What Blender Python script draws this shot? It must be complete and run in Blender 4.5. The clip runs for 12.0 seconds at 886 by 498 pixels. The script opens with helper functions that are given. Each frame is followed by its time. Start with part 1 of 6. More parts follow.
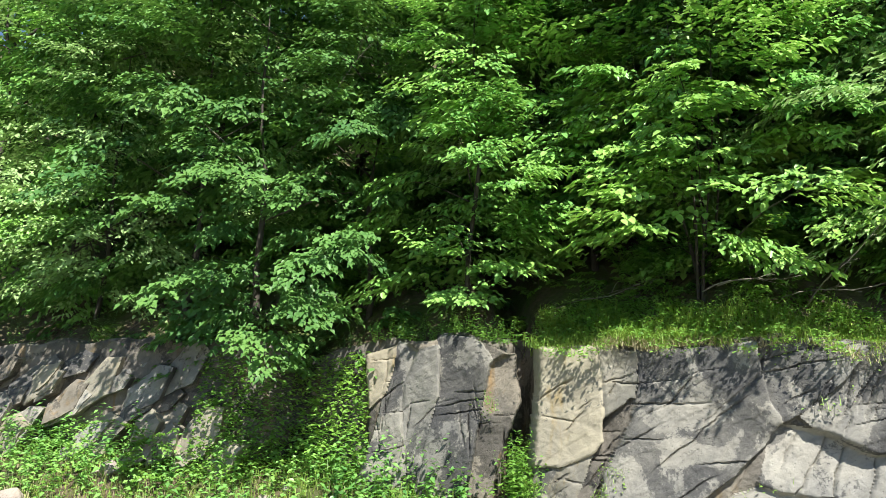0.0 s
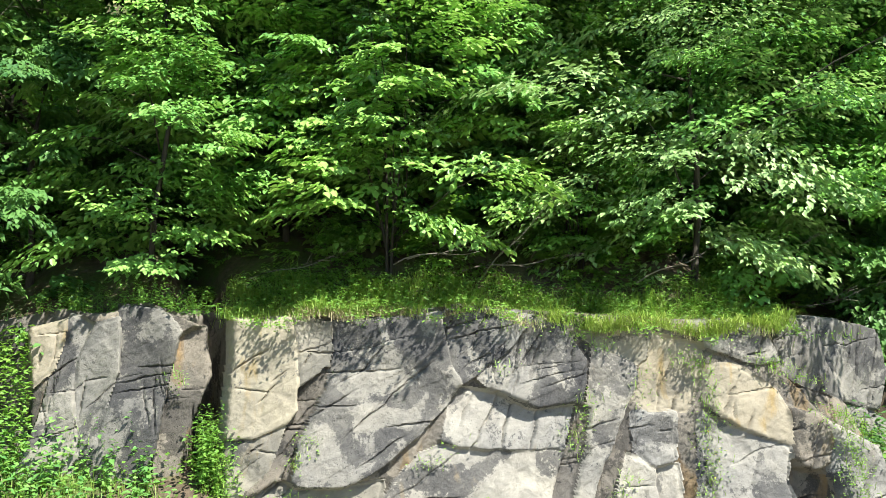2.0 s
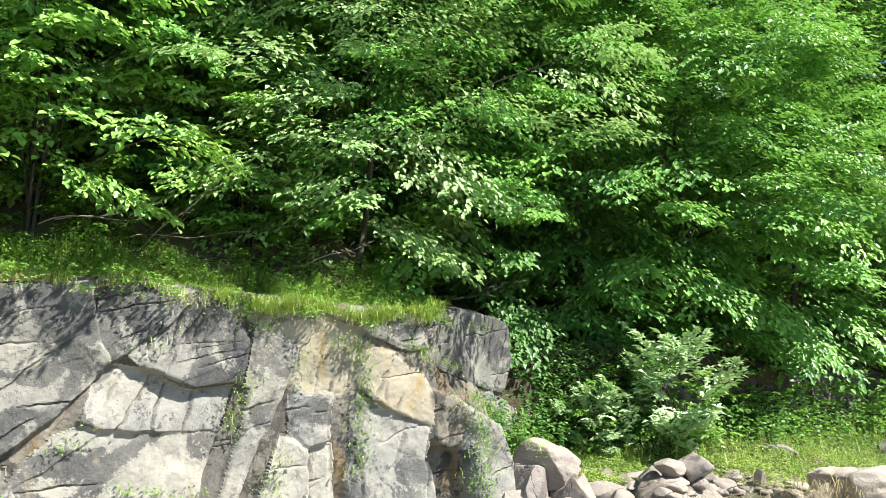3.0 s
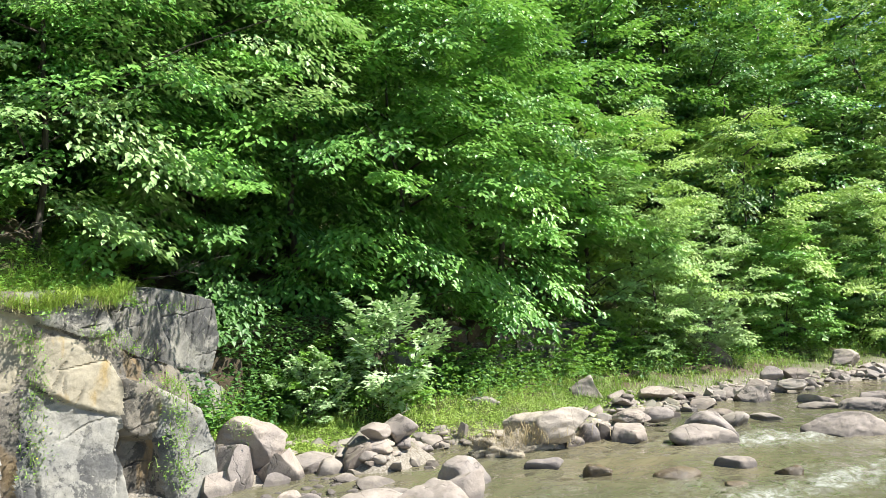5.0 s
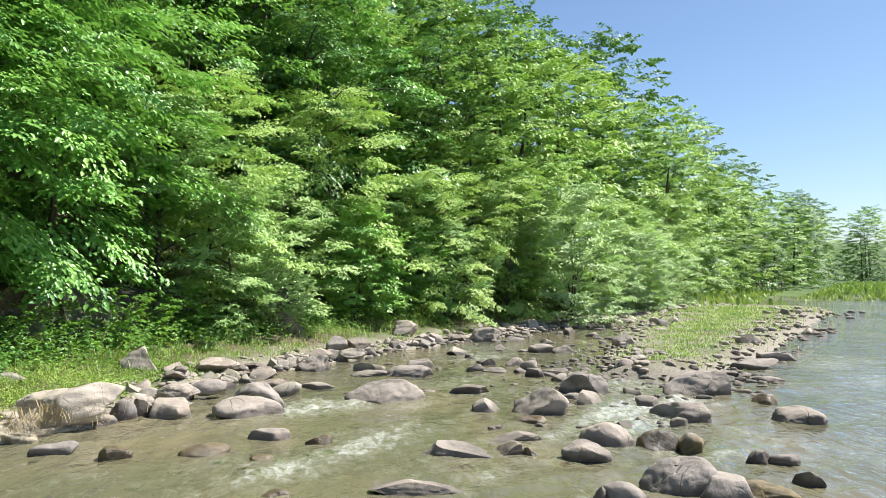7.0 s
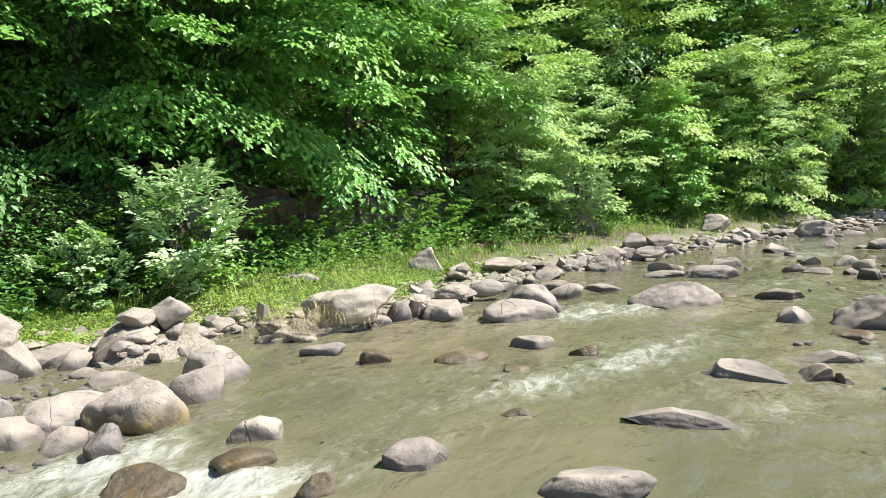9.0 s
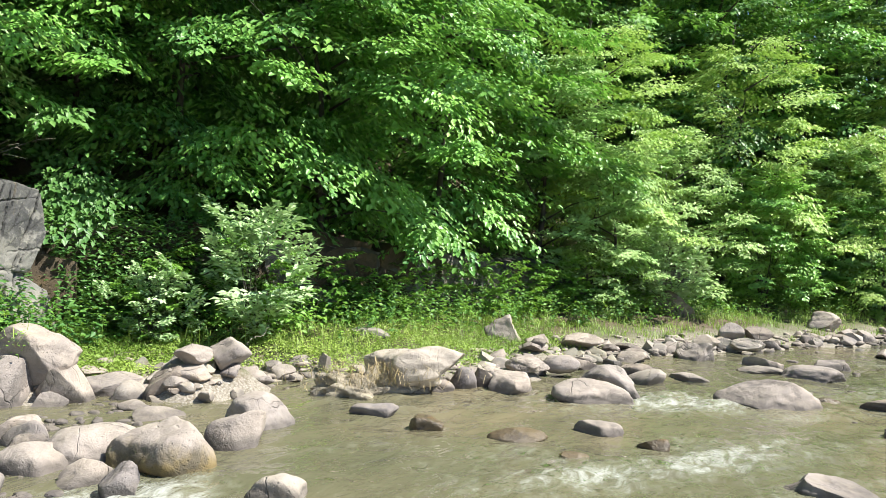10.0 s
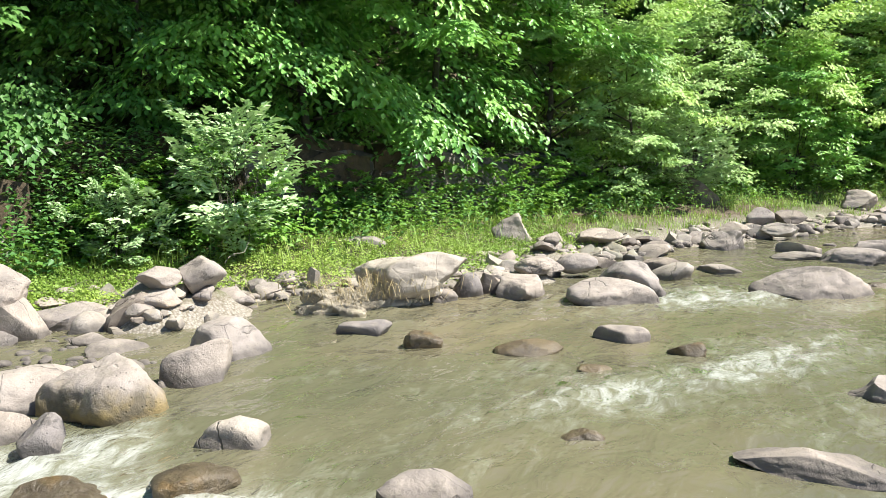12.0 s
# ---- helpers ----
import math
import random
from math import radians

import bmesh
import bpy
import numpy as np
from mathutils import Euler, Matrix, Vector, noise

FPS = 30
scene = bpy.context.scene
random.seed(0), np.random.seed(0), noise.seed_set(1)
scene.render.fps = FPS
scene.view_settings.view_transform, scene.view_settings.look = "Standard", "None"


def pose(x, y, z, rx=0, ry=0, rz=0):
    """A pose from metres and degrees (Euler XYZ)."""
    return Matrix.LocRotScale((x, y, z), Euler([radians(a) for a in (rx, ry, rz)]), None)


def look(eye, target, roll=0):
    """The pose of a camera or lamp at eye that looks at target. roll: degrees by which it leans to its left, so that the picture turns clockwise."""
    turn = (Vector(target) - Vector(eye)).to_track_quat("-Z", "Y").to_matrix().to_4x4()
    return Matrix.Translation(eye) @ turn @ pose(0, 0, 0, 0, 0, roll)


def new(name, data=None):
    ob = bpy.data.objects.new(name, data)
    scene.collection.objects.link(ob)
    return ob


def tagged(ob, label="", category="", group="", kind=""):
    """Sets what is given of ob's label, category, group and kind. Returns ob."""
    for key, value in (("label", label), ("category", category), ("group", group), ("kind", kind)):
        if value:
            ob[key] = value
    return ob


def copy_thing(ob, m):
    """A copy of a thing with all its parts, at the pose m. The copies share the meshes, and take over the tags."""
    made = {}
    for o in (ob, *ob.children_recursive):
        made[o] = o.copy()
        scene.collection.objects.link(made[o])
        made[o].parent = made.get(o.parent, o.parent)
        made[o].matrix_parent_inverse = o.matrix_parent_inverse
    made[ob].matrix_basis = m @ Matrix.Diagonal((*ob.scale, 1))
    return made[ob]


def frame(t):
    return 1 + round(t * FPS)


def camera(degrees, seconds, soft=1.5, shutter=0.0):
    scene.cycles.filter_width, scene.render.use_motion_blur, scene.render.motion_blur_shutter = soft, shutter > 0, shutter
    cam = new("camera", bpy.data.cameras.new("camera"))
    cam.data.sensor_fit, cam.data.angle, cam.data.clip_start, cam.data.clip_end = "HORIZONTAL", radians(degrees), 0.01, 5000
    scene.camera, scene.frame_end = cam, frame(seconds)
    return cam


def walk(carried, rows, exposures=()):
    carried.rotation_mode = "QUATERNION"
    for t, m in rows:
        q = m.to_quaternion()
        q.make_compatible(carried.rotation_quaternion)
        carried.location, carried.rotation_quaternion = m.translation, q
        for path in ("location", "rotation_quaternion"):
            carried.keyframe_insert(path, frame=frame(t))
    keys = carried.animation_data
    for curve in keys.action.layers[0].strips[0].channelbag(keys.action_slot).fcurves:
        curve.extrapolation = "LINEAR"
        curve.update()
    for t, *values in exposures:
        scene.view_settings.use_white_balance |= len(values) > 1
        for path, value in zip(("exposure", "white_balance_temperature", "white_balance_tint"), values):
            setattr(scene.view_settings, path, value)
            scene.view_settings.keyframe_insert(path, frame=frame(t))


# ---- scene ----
cam = camera(58.23, 12.0, soft=0.8)
# seconds, place, pitch, lean, heading
PATH = [
    (0.0, 0.000, 0.001, 1.612, 9.96, -1.40, -0.24),
    (0.5, -0.055, -0.020, 1.635, 8.26, -0.81, -6.48),
    (1.0, -0.158, 0.000, 1.627, 7.96, -0.04, -11.18),
    (1.5, -0.302, 0.046, 1.635, 7.90, 0.75, -17.09),
    (2.0, -0.374, 0.077, 1.617, 8.02, 0.39, -24.32),
    (2.5, -0.409, 0.128, 1.633, 7.71, -1.34, -35.30),
    (3.0, -0.480, 0.219, 1.668, 6.65, -1.94, -49.25),
    (3.5, -0.567, 0.230, 1.668, 5.57, 0.24, -58.86),
    (3.7, -0.564, 0.230, 1.681, 5.67, 0.65, -60.61),
    (4.1, -0.486, 0.157, 1.687, 5.65, 1.07, -63.50),
    (4.5, -0.311, -0.002, 1.686, 5.36, 1.51, -65.37),
    (4.9, -0.121, -0.160, 1.683, 4.75, 1.97, -66.53),
    (5.3, 0.005, -0.230, 1.681, 3.78, 2.45, -67.27),
    (5.5, 0.073, -0.226, 1.681, 2.61, 2.95, -67.59),
    (6.0, 0.164, -0.319, 1.679, 0.10, 3.45, -72.97),
    (6.5, 0.348, -0.567, 1.688, 1.12, 1.06, -85.54),
    (6.7, 0.449, -0.629, 1.657, 1.60, 0.26, -90.67),
    (7.1, 0.613, -0.743, 1.631, 1.92, 0.15, -94.79),
    (7.5, 0.853, -0.915, 1.613, 1.84, 0.96, -90.24),
    (7.9, 1.089, -1.076, 1.601, 1.20, 2.03, -82.40),
    (8.3, 1.242, -1.159, 1.589, -0.16, 2.70, -76.63),
    (8.5, 1.327, -1.180, 1.577, -1.93, 2.95, -75.16),
    (9.0, 1.590, -1.174, 1.582, -4.99, 2.72, -71.70),
    (9.5, 1.809, -1.250, 1.549, -1.23, -0.58, -66.97),
    (10.0, 2.049, -1.284, 1.521, -0.16, -2.52, -64.33),
    (10.5, 2.319, -1.196, 1.450, -0.98, -2.05, -70.34),
    (11.0, 2.553, -1.080, 1.447, -2.52, -0.29, -70.08),
    (11.5, 2.797, -1.036, 1.423, -5.32, 1.35, -65.33),
    (12.0, 3.023, -1.027, 1.386, -6.86, 1.16, -63.43),
]
walk(cam, [(t, pose(x, y, z, 90 + pitch, lean, heading)) for t, x, y, z, pitch, lean, heading in PATH],
     [(0.0, 0.90), (1.5, 1.10), (3.0, 1.20), (3.7, 1.13), (5.5, 1.05), (6.7, 0.98), (8.3, 1.02), (12.0, 1.1)])

# ---- daylight ----
SUN_DIR = Vector((0.22, -0.55, 0.805)).normalized()
world = bpy.data.worlds.new("World")
scene.world = world
world.use_nodes = True
sky = world.node_tree.nodes.new("ShaderNodeTexSky")
sky.sky_type, sky.sun_disc = "NISHITA", False
sky.sun_elevation = math.asin(SUN_DIR.z)
sky.sun_rotation = math.atan2(SUN_DIR.x, SUN_DIR.y)
sky.altitude, sky.air_density, sky.dust_density, sky.ozone_density = 400.0, 1.0, 0.6, 4.5
world.node_tree.nodes["Background"].inputs["Strength"].default_value = 0.072
world.node_tree.links.new(sky.outputs["Color"], world.node_tree.nodes["Background"].inputs["Color"])
sun = bpy.data.lights.new("sun", "SUN")
sun.energy, sun.angle, sun.color = 5.0, radians(0.53), (1.0, 0.96, 0.90)
new("sun", sun).matrix_world = look(SUN_DIR * 60, (0, 0, 0))


# ---- materials ----
class Nodes:
    """A short way to write node materials."""

    def __init__(self, name):
        self.mat = bpy.data.materials.new(name)
        self.mat.use_nodes = True
        self.tree = self.mat.node_tree
        self.bsdf = self.tree.nodes["Principled BSDF"]
        self.out = self.tree.nodes["Material Output"]

    def add(self, kind, values=(), operation="", data_type="", blend_type="", attribute_name=""):
        node = self.tree.nodes.new(kind)
        if operation:
            node.operation = operation
        if data_type:
            node.data_type = data_type
        if blend_type:
            node.blend_type = blend_type
        if attribute_name:
            node.attribute_name = attribute_name
        for key, value in dict(values).items():
            self.put(node, key, value)
        return node

    def put(self, node, key, value):
        if isinstance(value, bpy.types.NodeSocket):
            self.tree.links.new(value, node.inputs[key])
        else:
            node.inputs[key].default_value = value

    def coords(self):
        return self.add("ShaderNodeNewGeometry").outputs["Position"]

    def object_coords(self):
        return self.add("ShaderNodeTexCoord").outputs["Object"]

    def noise(self, scale, detail=5.0, rough=0.55, vector=None, warp=0.0):
        n = self.add("ShaderNodeTexNoise", {"Scale": scale, "Detail": detail, "Roughness": rough, "Distortion": warp})
        if vector is not None:
            self.put(n, "Vector", vector)
        return n.outputs["Fac"]

    def ramp(self, fac, *stops):
        n = self.add("ShaderNodeValToRGB", {"Fac": fac})
        while len(n.color_ramp.elements) < len(stops):
            n.color_ramp.elements.new(0.5)
        for e, (at, col) in zip(n.color_ramp.elements, stops):
            e.position, e.color = at, (*col, 1.0) if len(col) == 3 else col
        return n.outputs["Color"]

    def mask(self, fac, lo, hi):
        return self.add("ShaderNodeMapRange", {"Value": fac, "From Min": lo, "From Max": hi}).outputs["Result"]

    def mix(self, fac, a, b, blend="MIX"):
        n = self.add("ShaderNodeMix", data_type="RGBA", blend_type=blend)
        for key, value in ((0, fac), (6, a), (7, b)):
            if isinstance(value, bpy.types.NodeSocket):
                self.tree.links.new(value, n.inputs[key])
            else:
                n.inputs[key].default_value = (*value, 1.0) if isinstance(value, tuple) and len(value) == 3 else value
        return n.outputs[2]

    def maths(self, op, a, b=0.0):
        return self.add("ShaderNodeMath", {0: a, 1: b}, operation=op).outputs[0]

    def bump(self, height, strength, distance=0.02):
        b = self.add("ShaderNodeBump", {"Height": height, "Strength": strength, "Distance": distance})
        self.put(self.bsdf, "Normal", b.outputs["Normal"])
        return b

    def finish(self, **values):
        for key, value in values.items():
            self.put(self.bsdf, key.replace("_", " "), value)
        return self.mat


def rgb(r, g, b):
    return (r, g, b, 1.0)


def rock_material(name, base, pale, dark, warm, dark_from, warm_from, wetness=0.0, soil=0.0, crack_scale=1.9, cracked=0.0, wet_line=False, pitted=1.0, relief=1.0, algae=False):
    """Weathered sandstone: two greys, dark lichen patches, rusty and ochre stains, pits and fine grain."""
    n = Nodes(name)
    pos = n.coords()
    spin = n.add("ShaderNodeObjectInfo").outputs["Random"]
    shifted = n.add("ShaderNodeVectorMath", {0: pos, 1: n.add("ShaderNodeCombineXYZ", {"X": n.maths("MULTIPLY", spin, 37.0), "Z": n.maths("MULTIPLY", spin, 11.0)}).outputs[0]}, operation="ADD").outputs[0]
    big = n.noise(1.7, 6, 0.6, shifted, 0.6)
    mid = n.noise(7.0, 8, 0.65, shifted, 0.4)
    fine = n.noise(60.0, 6, 0.7, shifted)
    col = n.mix(n.mask(mid, 0.35, 0.68), rgb(*base), rgb(*pale))
    lichen = n.maths("ADD", n.maths("MULTIPLY", n.noise(1.5, 8, 0.62, shifted, 0.6), 0.78), n.maths("MULTIPLY", n.noise(30.0, 5, 0.75, shifted), 0.22))
    grey_film = n.mask(n.noise(1.1, 5, 0.6, shifted, 0.5), 0.40, 0.60)
    col = n.mix(n.maths("MULTIPLY", n.mask(lichen, dark_from, dark_from + 0.022), n.maths("ADD", 0.6, n.maths("MULTIPLY", grey_film, 0.4))), col, rgb(*dark))
    stretch = n.add("ShaderNodeMapping", {"Vector": shifted, "Scale": (3.0, 3.0, 0.8)}).outputs[0]
    streak = n.noise(1.4, 5, 0.6, stretch, 0.5)
    col = n.mix(n.mask(streak, warm_from, warm_from + 0.12), col, rgb(*warm))
    pits = n.add("ShaderNodeTexVoronoi", {"Scale": 34.0, "Vector": shifted}).outputs["Distance"]
    pit_zone = n.mask(big, 0.48, 0.62)
    pit = n.maths("MULTIPLY", n.mask(pits, 0.26, 0.14), n.maths("MULTIPLY", pit_zone, pitted))
    col = n.mix(n.maths("MULTIPLY", pit, 0.5), col, rgb(*(v * 0.45 for v in dark)))
    col = n.mix(n.maths("MULTIPLY", n.mask(fine, 0.4, 0.75), 0.2), col, rgb(*(min(1, v * 1.25) for v in pale)))
    wander = n.add("ShaderNodeVectorMath", {0: n.add("ShaderNodeTexNoise", {"Vector": shifted, "Scale": 3.0, "Detail": 5.0}).outputs["Color"], 1: (0.28, 0.28, 0.28)}, operation="MULTIPLY").outputs[0]
    bent = n.add("ShaderNodeVectorMath", {0: n.add("ShaderNodeMapping", {"Vector": shifted, "Rotation": (0.0, 0.5, 0.3), "Scale": (1.0, 1.0, 0.45)}).outputs[0], 1: wander}, operation="ADD").outputs[0]
    cells = n.add("ShaderNodeTexVoronoi", {"Vector": bent, "Scale": crack_scale})
    cells.feature = "DISTANCE_TO_EDGE"
    crack = n.maths("MULTIPLY", n.mask(cells.outputs["Distance"], 0.016, 0.003), n.maths("MULTIPLY", n.mask(n.noise(1.3, 4, 0.6, bent), 0.50, 0.60), cracked))
    col = n.mix(n.maths("MULTIPLY", crack, 0.7), col, rgb(*(v * 0.35 for v in base)))
    col = n.mix(1.0, col, n.mix(n.mask(n.noise(0.8, 4, 0.6, shifted, 0.8), 0.38, 0.62), rgb(0.72, 0.73, 0.76), rgb(1.12, 1.10, 1.06)), "MULTIPLY")
    tint = n.mix(spin, rgb(0.92, 0.92, 0.93), rgb(1.08, 1.05, 1.0))
    col = n.mix(1.0, col, tint, "MULTIPLY")
    if wet_line:
        level = n.add("ShaderNodeSeparateXYZ", {"Vector": pos}).outputs["Z"]
        soaked = n.mask(n.maths("SUBTRACT", level, n.maths("MULTIPLY", n.noise(6.0, 5, 0.6, pos), 0.12)), 0.04, -0.02)
        col = n.mix(n.maths("MULTIPLY", soaked, 0.75), col, rgb(*(v * 0.55 for v in dark)))
    if algae:
        high = n.add("ShaderNodeSeparateXYZ", {"Vector": pos}).outputs["Z"]
        slime = n.mask(n.maths("ADD", high, n.maths("MULTIPLY", n.noise(7.0, 6, 0.65, shifted), 0.30)), 0.36, 0.24)
        col = n.mix(n.maths("MULTIPLY", slime, 0.8), col, n.mix(n.mask(mid, 0.4, 0.6), rgb(0.10, 0.083, 0.048), rgb(0.23, 0.17, 0.065)))
    if soil:
        up = n.add("ShaderNodeSeparateXYZ", {"Vector": n.add("ShaderNodeNewGeometry").outputs["Normal"]}).outputs["Z"]
        silt = n.maths("MULTIPLY", n.mask(n.noise(9.0, 7, 0.7, shifted), 0.42, 0.6), n.mask(up, 0.2, 0.8))
        col = n.mix(n.maths("MULTIPLY", silt, soil), col, rgb(0.36, 0.31, 0.23))
    height = n.maths("ADD", n.maths("ADD", n.maths("MULTIPLY", mid, 0.8), n.maths("MULTIPLY", n.noise(19.0, 6, 0.7, shifted, 0.8), 0.16)), n.maths("SUBTRACT", n.maths("MULTIPLY", fine, 0.06), n.maths("ADD", n.maths("MULTIPLY", pit, 0.4), n.maths("MULTIPLY", crack, 0.9))))
    n.bump(height, relief, 0.045)
    return n.finish(Base_Color=col, Roughness=0.85 - 0.55 * wetness, Specular_IOR_Level=0.25 + 0.35 * wetness)


GREY, PALE, DARK, OCHRE = (0.221, 0.217, 0.192), (0.320, 0.313, 0.274), (0.055, 0.057, 0.060), (0.230, 0.188, 0.105)
ROCK = {
    "cliff_dark": rock_material("sandstone_lichen", GREY, PALE, DARK, OCHRE, 0.468, 0.68, pitted=1.0, relief=0.6),
    "cliff_slate": rock_material("sandstone_slate_grey", (0.164, 0.164, 0.149), (0.244, 0.241, 0.214), (0.056, 0.058, 0.060), (0.207, 0.169, 0.096), 0.50, 0.66, pitted=0.6, relief=0.6),
    "cliff_pale": rock_material("sandstone_pale", (0.240, 0.227, 0.182), (0.320, 0.303, 0.238), (0.080, 0.081, 0.077), (0.235, 0.188, 0.096), 0.56, 0.58, pitted=0.3, relief=0.40),
    "cliff_white": rock_material("sandstone_bleached", (0.254, 0.249, 0.220), (0.367, 0.361, 0.318), (0.085, 0.086, 0.085), (0.249, 0.207, 0.140), 0.515, 0.63, pitted=0.9, relief=0.6),
    "cliff_tan": rock_material("sandstone_ochre", (0.249, 0.229, 0.175), (0.315, 0.294, 0.232), (0.113, 0.105, 0.087), (0.282, 0.218, 0.105), 0.60, 0.56, pitted=0.3, relief=0.40),
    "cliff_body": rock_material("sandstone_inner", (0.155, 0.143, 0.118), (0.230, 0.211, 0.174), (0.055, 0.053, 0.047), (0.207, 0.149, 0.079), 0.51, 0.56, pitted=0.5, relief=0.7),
    "earth": rock_material("earthy_wall", (0.062, 0.048, 0.030), (0.098, 0.078, 0.050), (0.030, 0.026, 0.018), (0.095, 0.068, 0.038), 0.54, 0.56),
    "boulder": rock_material("river_boulder", (0.271, 0.240, 0.214), (0.367, 0.328, 0.295), (0.148, 0.133, 0.121), (0.324, 0.266, 0.199), 0.56, 0.64, soil=0.25, wet_line=True, cracked=0.7, crack_scale=2.6, pitted=0.4, relief=0.65),
    "boulder_pale": rock_material("river_boulder_pale", (0.321, 0.296, 0.265), (0.419, 0.377, 0.327), (0.190, 0.168, 0.147), (0.340, 0.273, 0.194), 0.64, 0.62, soil=0.35, wet_line=True, cracked=0.7, crack_scale=2.6, pitted=0.4, relief=0.65),
    "boulder_dark": rock_material("river_boulder_dark", (0.175, 0.150, 0.128), (0.285, 0.248, 0.211), (0.085, 0.072, 0.064), (0.264, 0.197, 0.134), 0.55, 0.62, soil=0.3, wet_line=True, cracked=0.7, crack_scale=2.6, pitted=0.4, relief=0.65),
    "boulder_wet": rock_material("river_boulder_wet", (0.084, 0.064, 0.040), (0.140, 0.110, 0.064), (0.041, 0.034, 0.025), (0.166, 0.106, 0.038), 0.55, 0.55, wetness=0.8, pitted=0.0),
    "boulder_moss": rock_material("river_boulder_algae", (0.271, 0.240, 0.214), (0.367, 0.328, 0.295), (0.148, 0.133, 0.121), (0.324, 0.266, 0.199), 0.60, 0.64, soil=0.2, wet_line=True, algae=True, cracked=0.7, crack_scale=2.6, pitted=0.4, relief=0.65),
}


def leaf_material(name, deep, bright, glow, through_light=0.24, rough=0.48, gloss=0.38):
    """A thin leaf: green gloss above, yellow-green light through it, each leaf with its own tone."""
    n = Nodes(name)
    island = n.add("ShaderNodeNewGeometry").outputs["Random Per Island"]
    patch = n.noise(0.9, 3, 0.5, n.coords())
    tone = n.maths("ADD", n.maths("MULTIPLY", island, 0.38), n.maths("MULTIPLY", n.mask(patch, 0.36, 0.64), 0.62))
    spin = n.add("ShaderNodeObjectInfo").outputs["Random"]
    col = n.mix(tone, rgb(*deep), rgb(*bright))
    col = n.mix(1.0, col, n.mix(spin, rgb(0.9, 0.97, 0.95), rgb(1.1, 1.03, 0.95)), "MULTIPLY")
    thin = n.add("ShaderNodeBsdfTranslucent", {"Color": n.mix(tone, rgb(*(v * 0.8 for v in glow)), rgb(*glow))})
    both = n.add("ShaderNodeMixShader", {"Fac": through_light})
    n.finish(Base_Color=col, Roughness=rough, Specular_IOR_Level=gloss)
    n.tree.links.new(n.bsdf.outputs[0], both.inputs[1])
    n.tree.links.new(thin.outputs[0], both.inputs[2])
    n.tree.links.new(both.outputs[0], n.out.inputs["Surface"])
    return n.mat


LEAF = {
    "hornbeam": leaf_material("hornbeam_leaf", (0.072, 0.220, 0.058), (0.320, 0.590, 0.135), (0.34, 0.64, 0.10), 0.20, 0.40, 0.5),
    "hazel": leaf_material("hazel_leaf", (0.130, 0.340, 0.085), (0.370, 0.620, 0.155), (0.38, 0.66, 0.11), 0.22, 0.40, 0.5),
    "alder": leaf_material("alder_leaf", (0.046, 0.138, 0.038), (0.165, 0.320, 0.080), (0.24, 0.48, 0.07), 0.14, 0.45, 0.35),
    "willow": leaf_material("willow_leaf", (0.240, 0.410, 0.140), (0.490, 0.665, 0.295), (0.46, 0.70, 0.21), 0.24, 0.48),
    "silver": leaf_material("silvery_leaf", (0.300, 0.460, 0.220), (0.520, 0.680, 0.400), (0.42, 0.64, 0.22), 0.18, 0.5),
    "far": leaf_material("far_leaf", (0.210, 0.370, 0.090), (0.460, 0.650, 0.185), (0.46, 0.68, 0.14), 0.22, 0.50),
    "herb": leaf_material("herb_leaf", (0.070, 0.190, 0.030), (0.250, 0.440, 0.080), (0.34, 0.60, 0.07), 0.26),
    "grass": leaf_material("grass_blade", (0.130, 0.245, 0.034), (0.370, 0.480, 0.110), (0.40, 0.58, 0.10), 0.2, 0.5),
    "straw": leaf_material("dry_grass_blade", (0.30, 0.25, 0.14), (0.48, 0.42, 0.26), (0.42, 0.36, 0.18), 0.2, 0.6),
    "yellow": leaf_material("yellow_petal", (0.55, 0.42, 0.02), (0.75, 0.60, 0.03), (0.7, 0.55, 0.03), 0.2, 0.5),
    "white": leaf_material("white_petal", (0.7, 0.7, 0.66), (0.8, 0.8, 0.76), (0.7, 0.7, 0.6), 0.2, 0.5),
}


def bark_material():
    n = Nodes("bark")
    pos = n.object_coords()
    long = n.add("ShaderNodeMapping", {"Vector": pos, "Scale": (6.0, 6.0, 1.2)}).outputs[0]
    grain = n.noise(6.0, 8, 0.7, long, 0.5)
    col = n.ramp(grain, (0.3, (0.034, 0.028, 0.022)), (0.55, (0.072, 0.062, 0.048)), (0.8, (0.125, 0.11, 0.088)))
    col = n.mix(n.mask(n.noise(3.0, 5, 0.6, pos), 0.58, 0.66), col, rgb(0.10, 0.12, 0.05))
    n.bump(grain, 0.6, 0.01)
    return n.finish(Base_Color=col, Roughness=0.9)


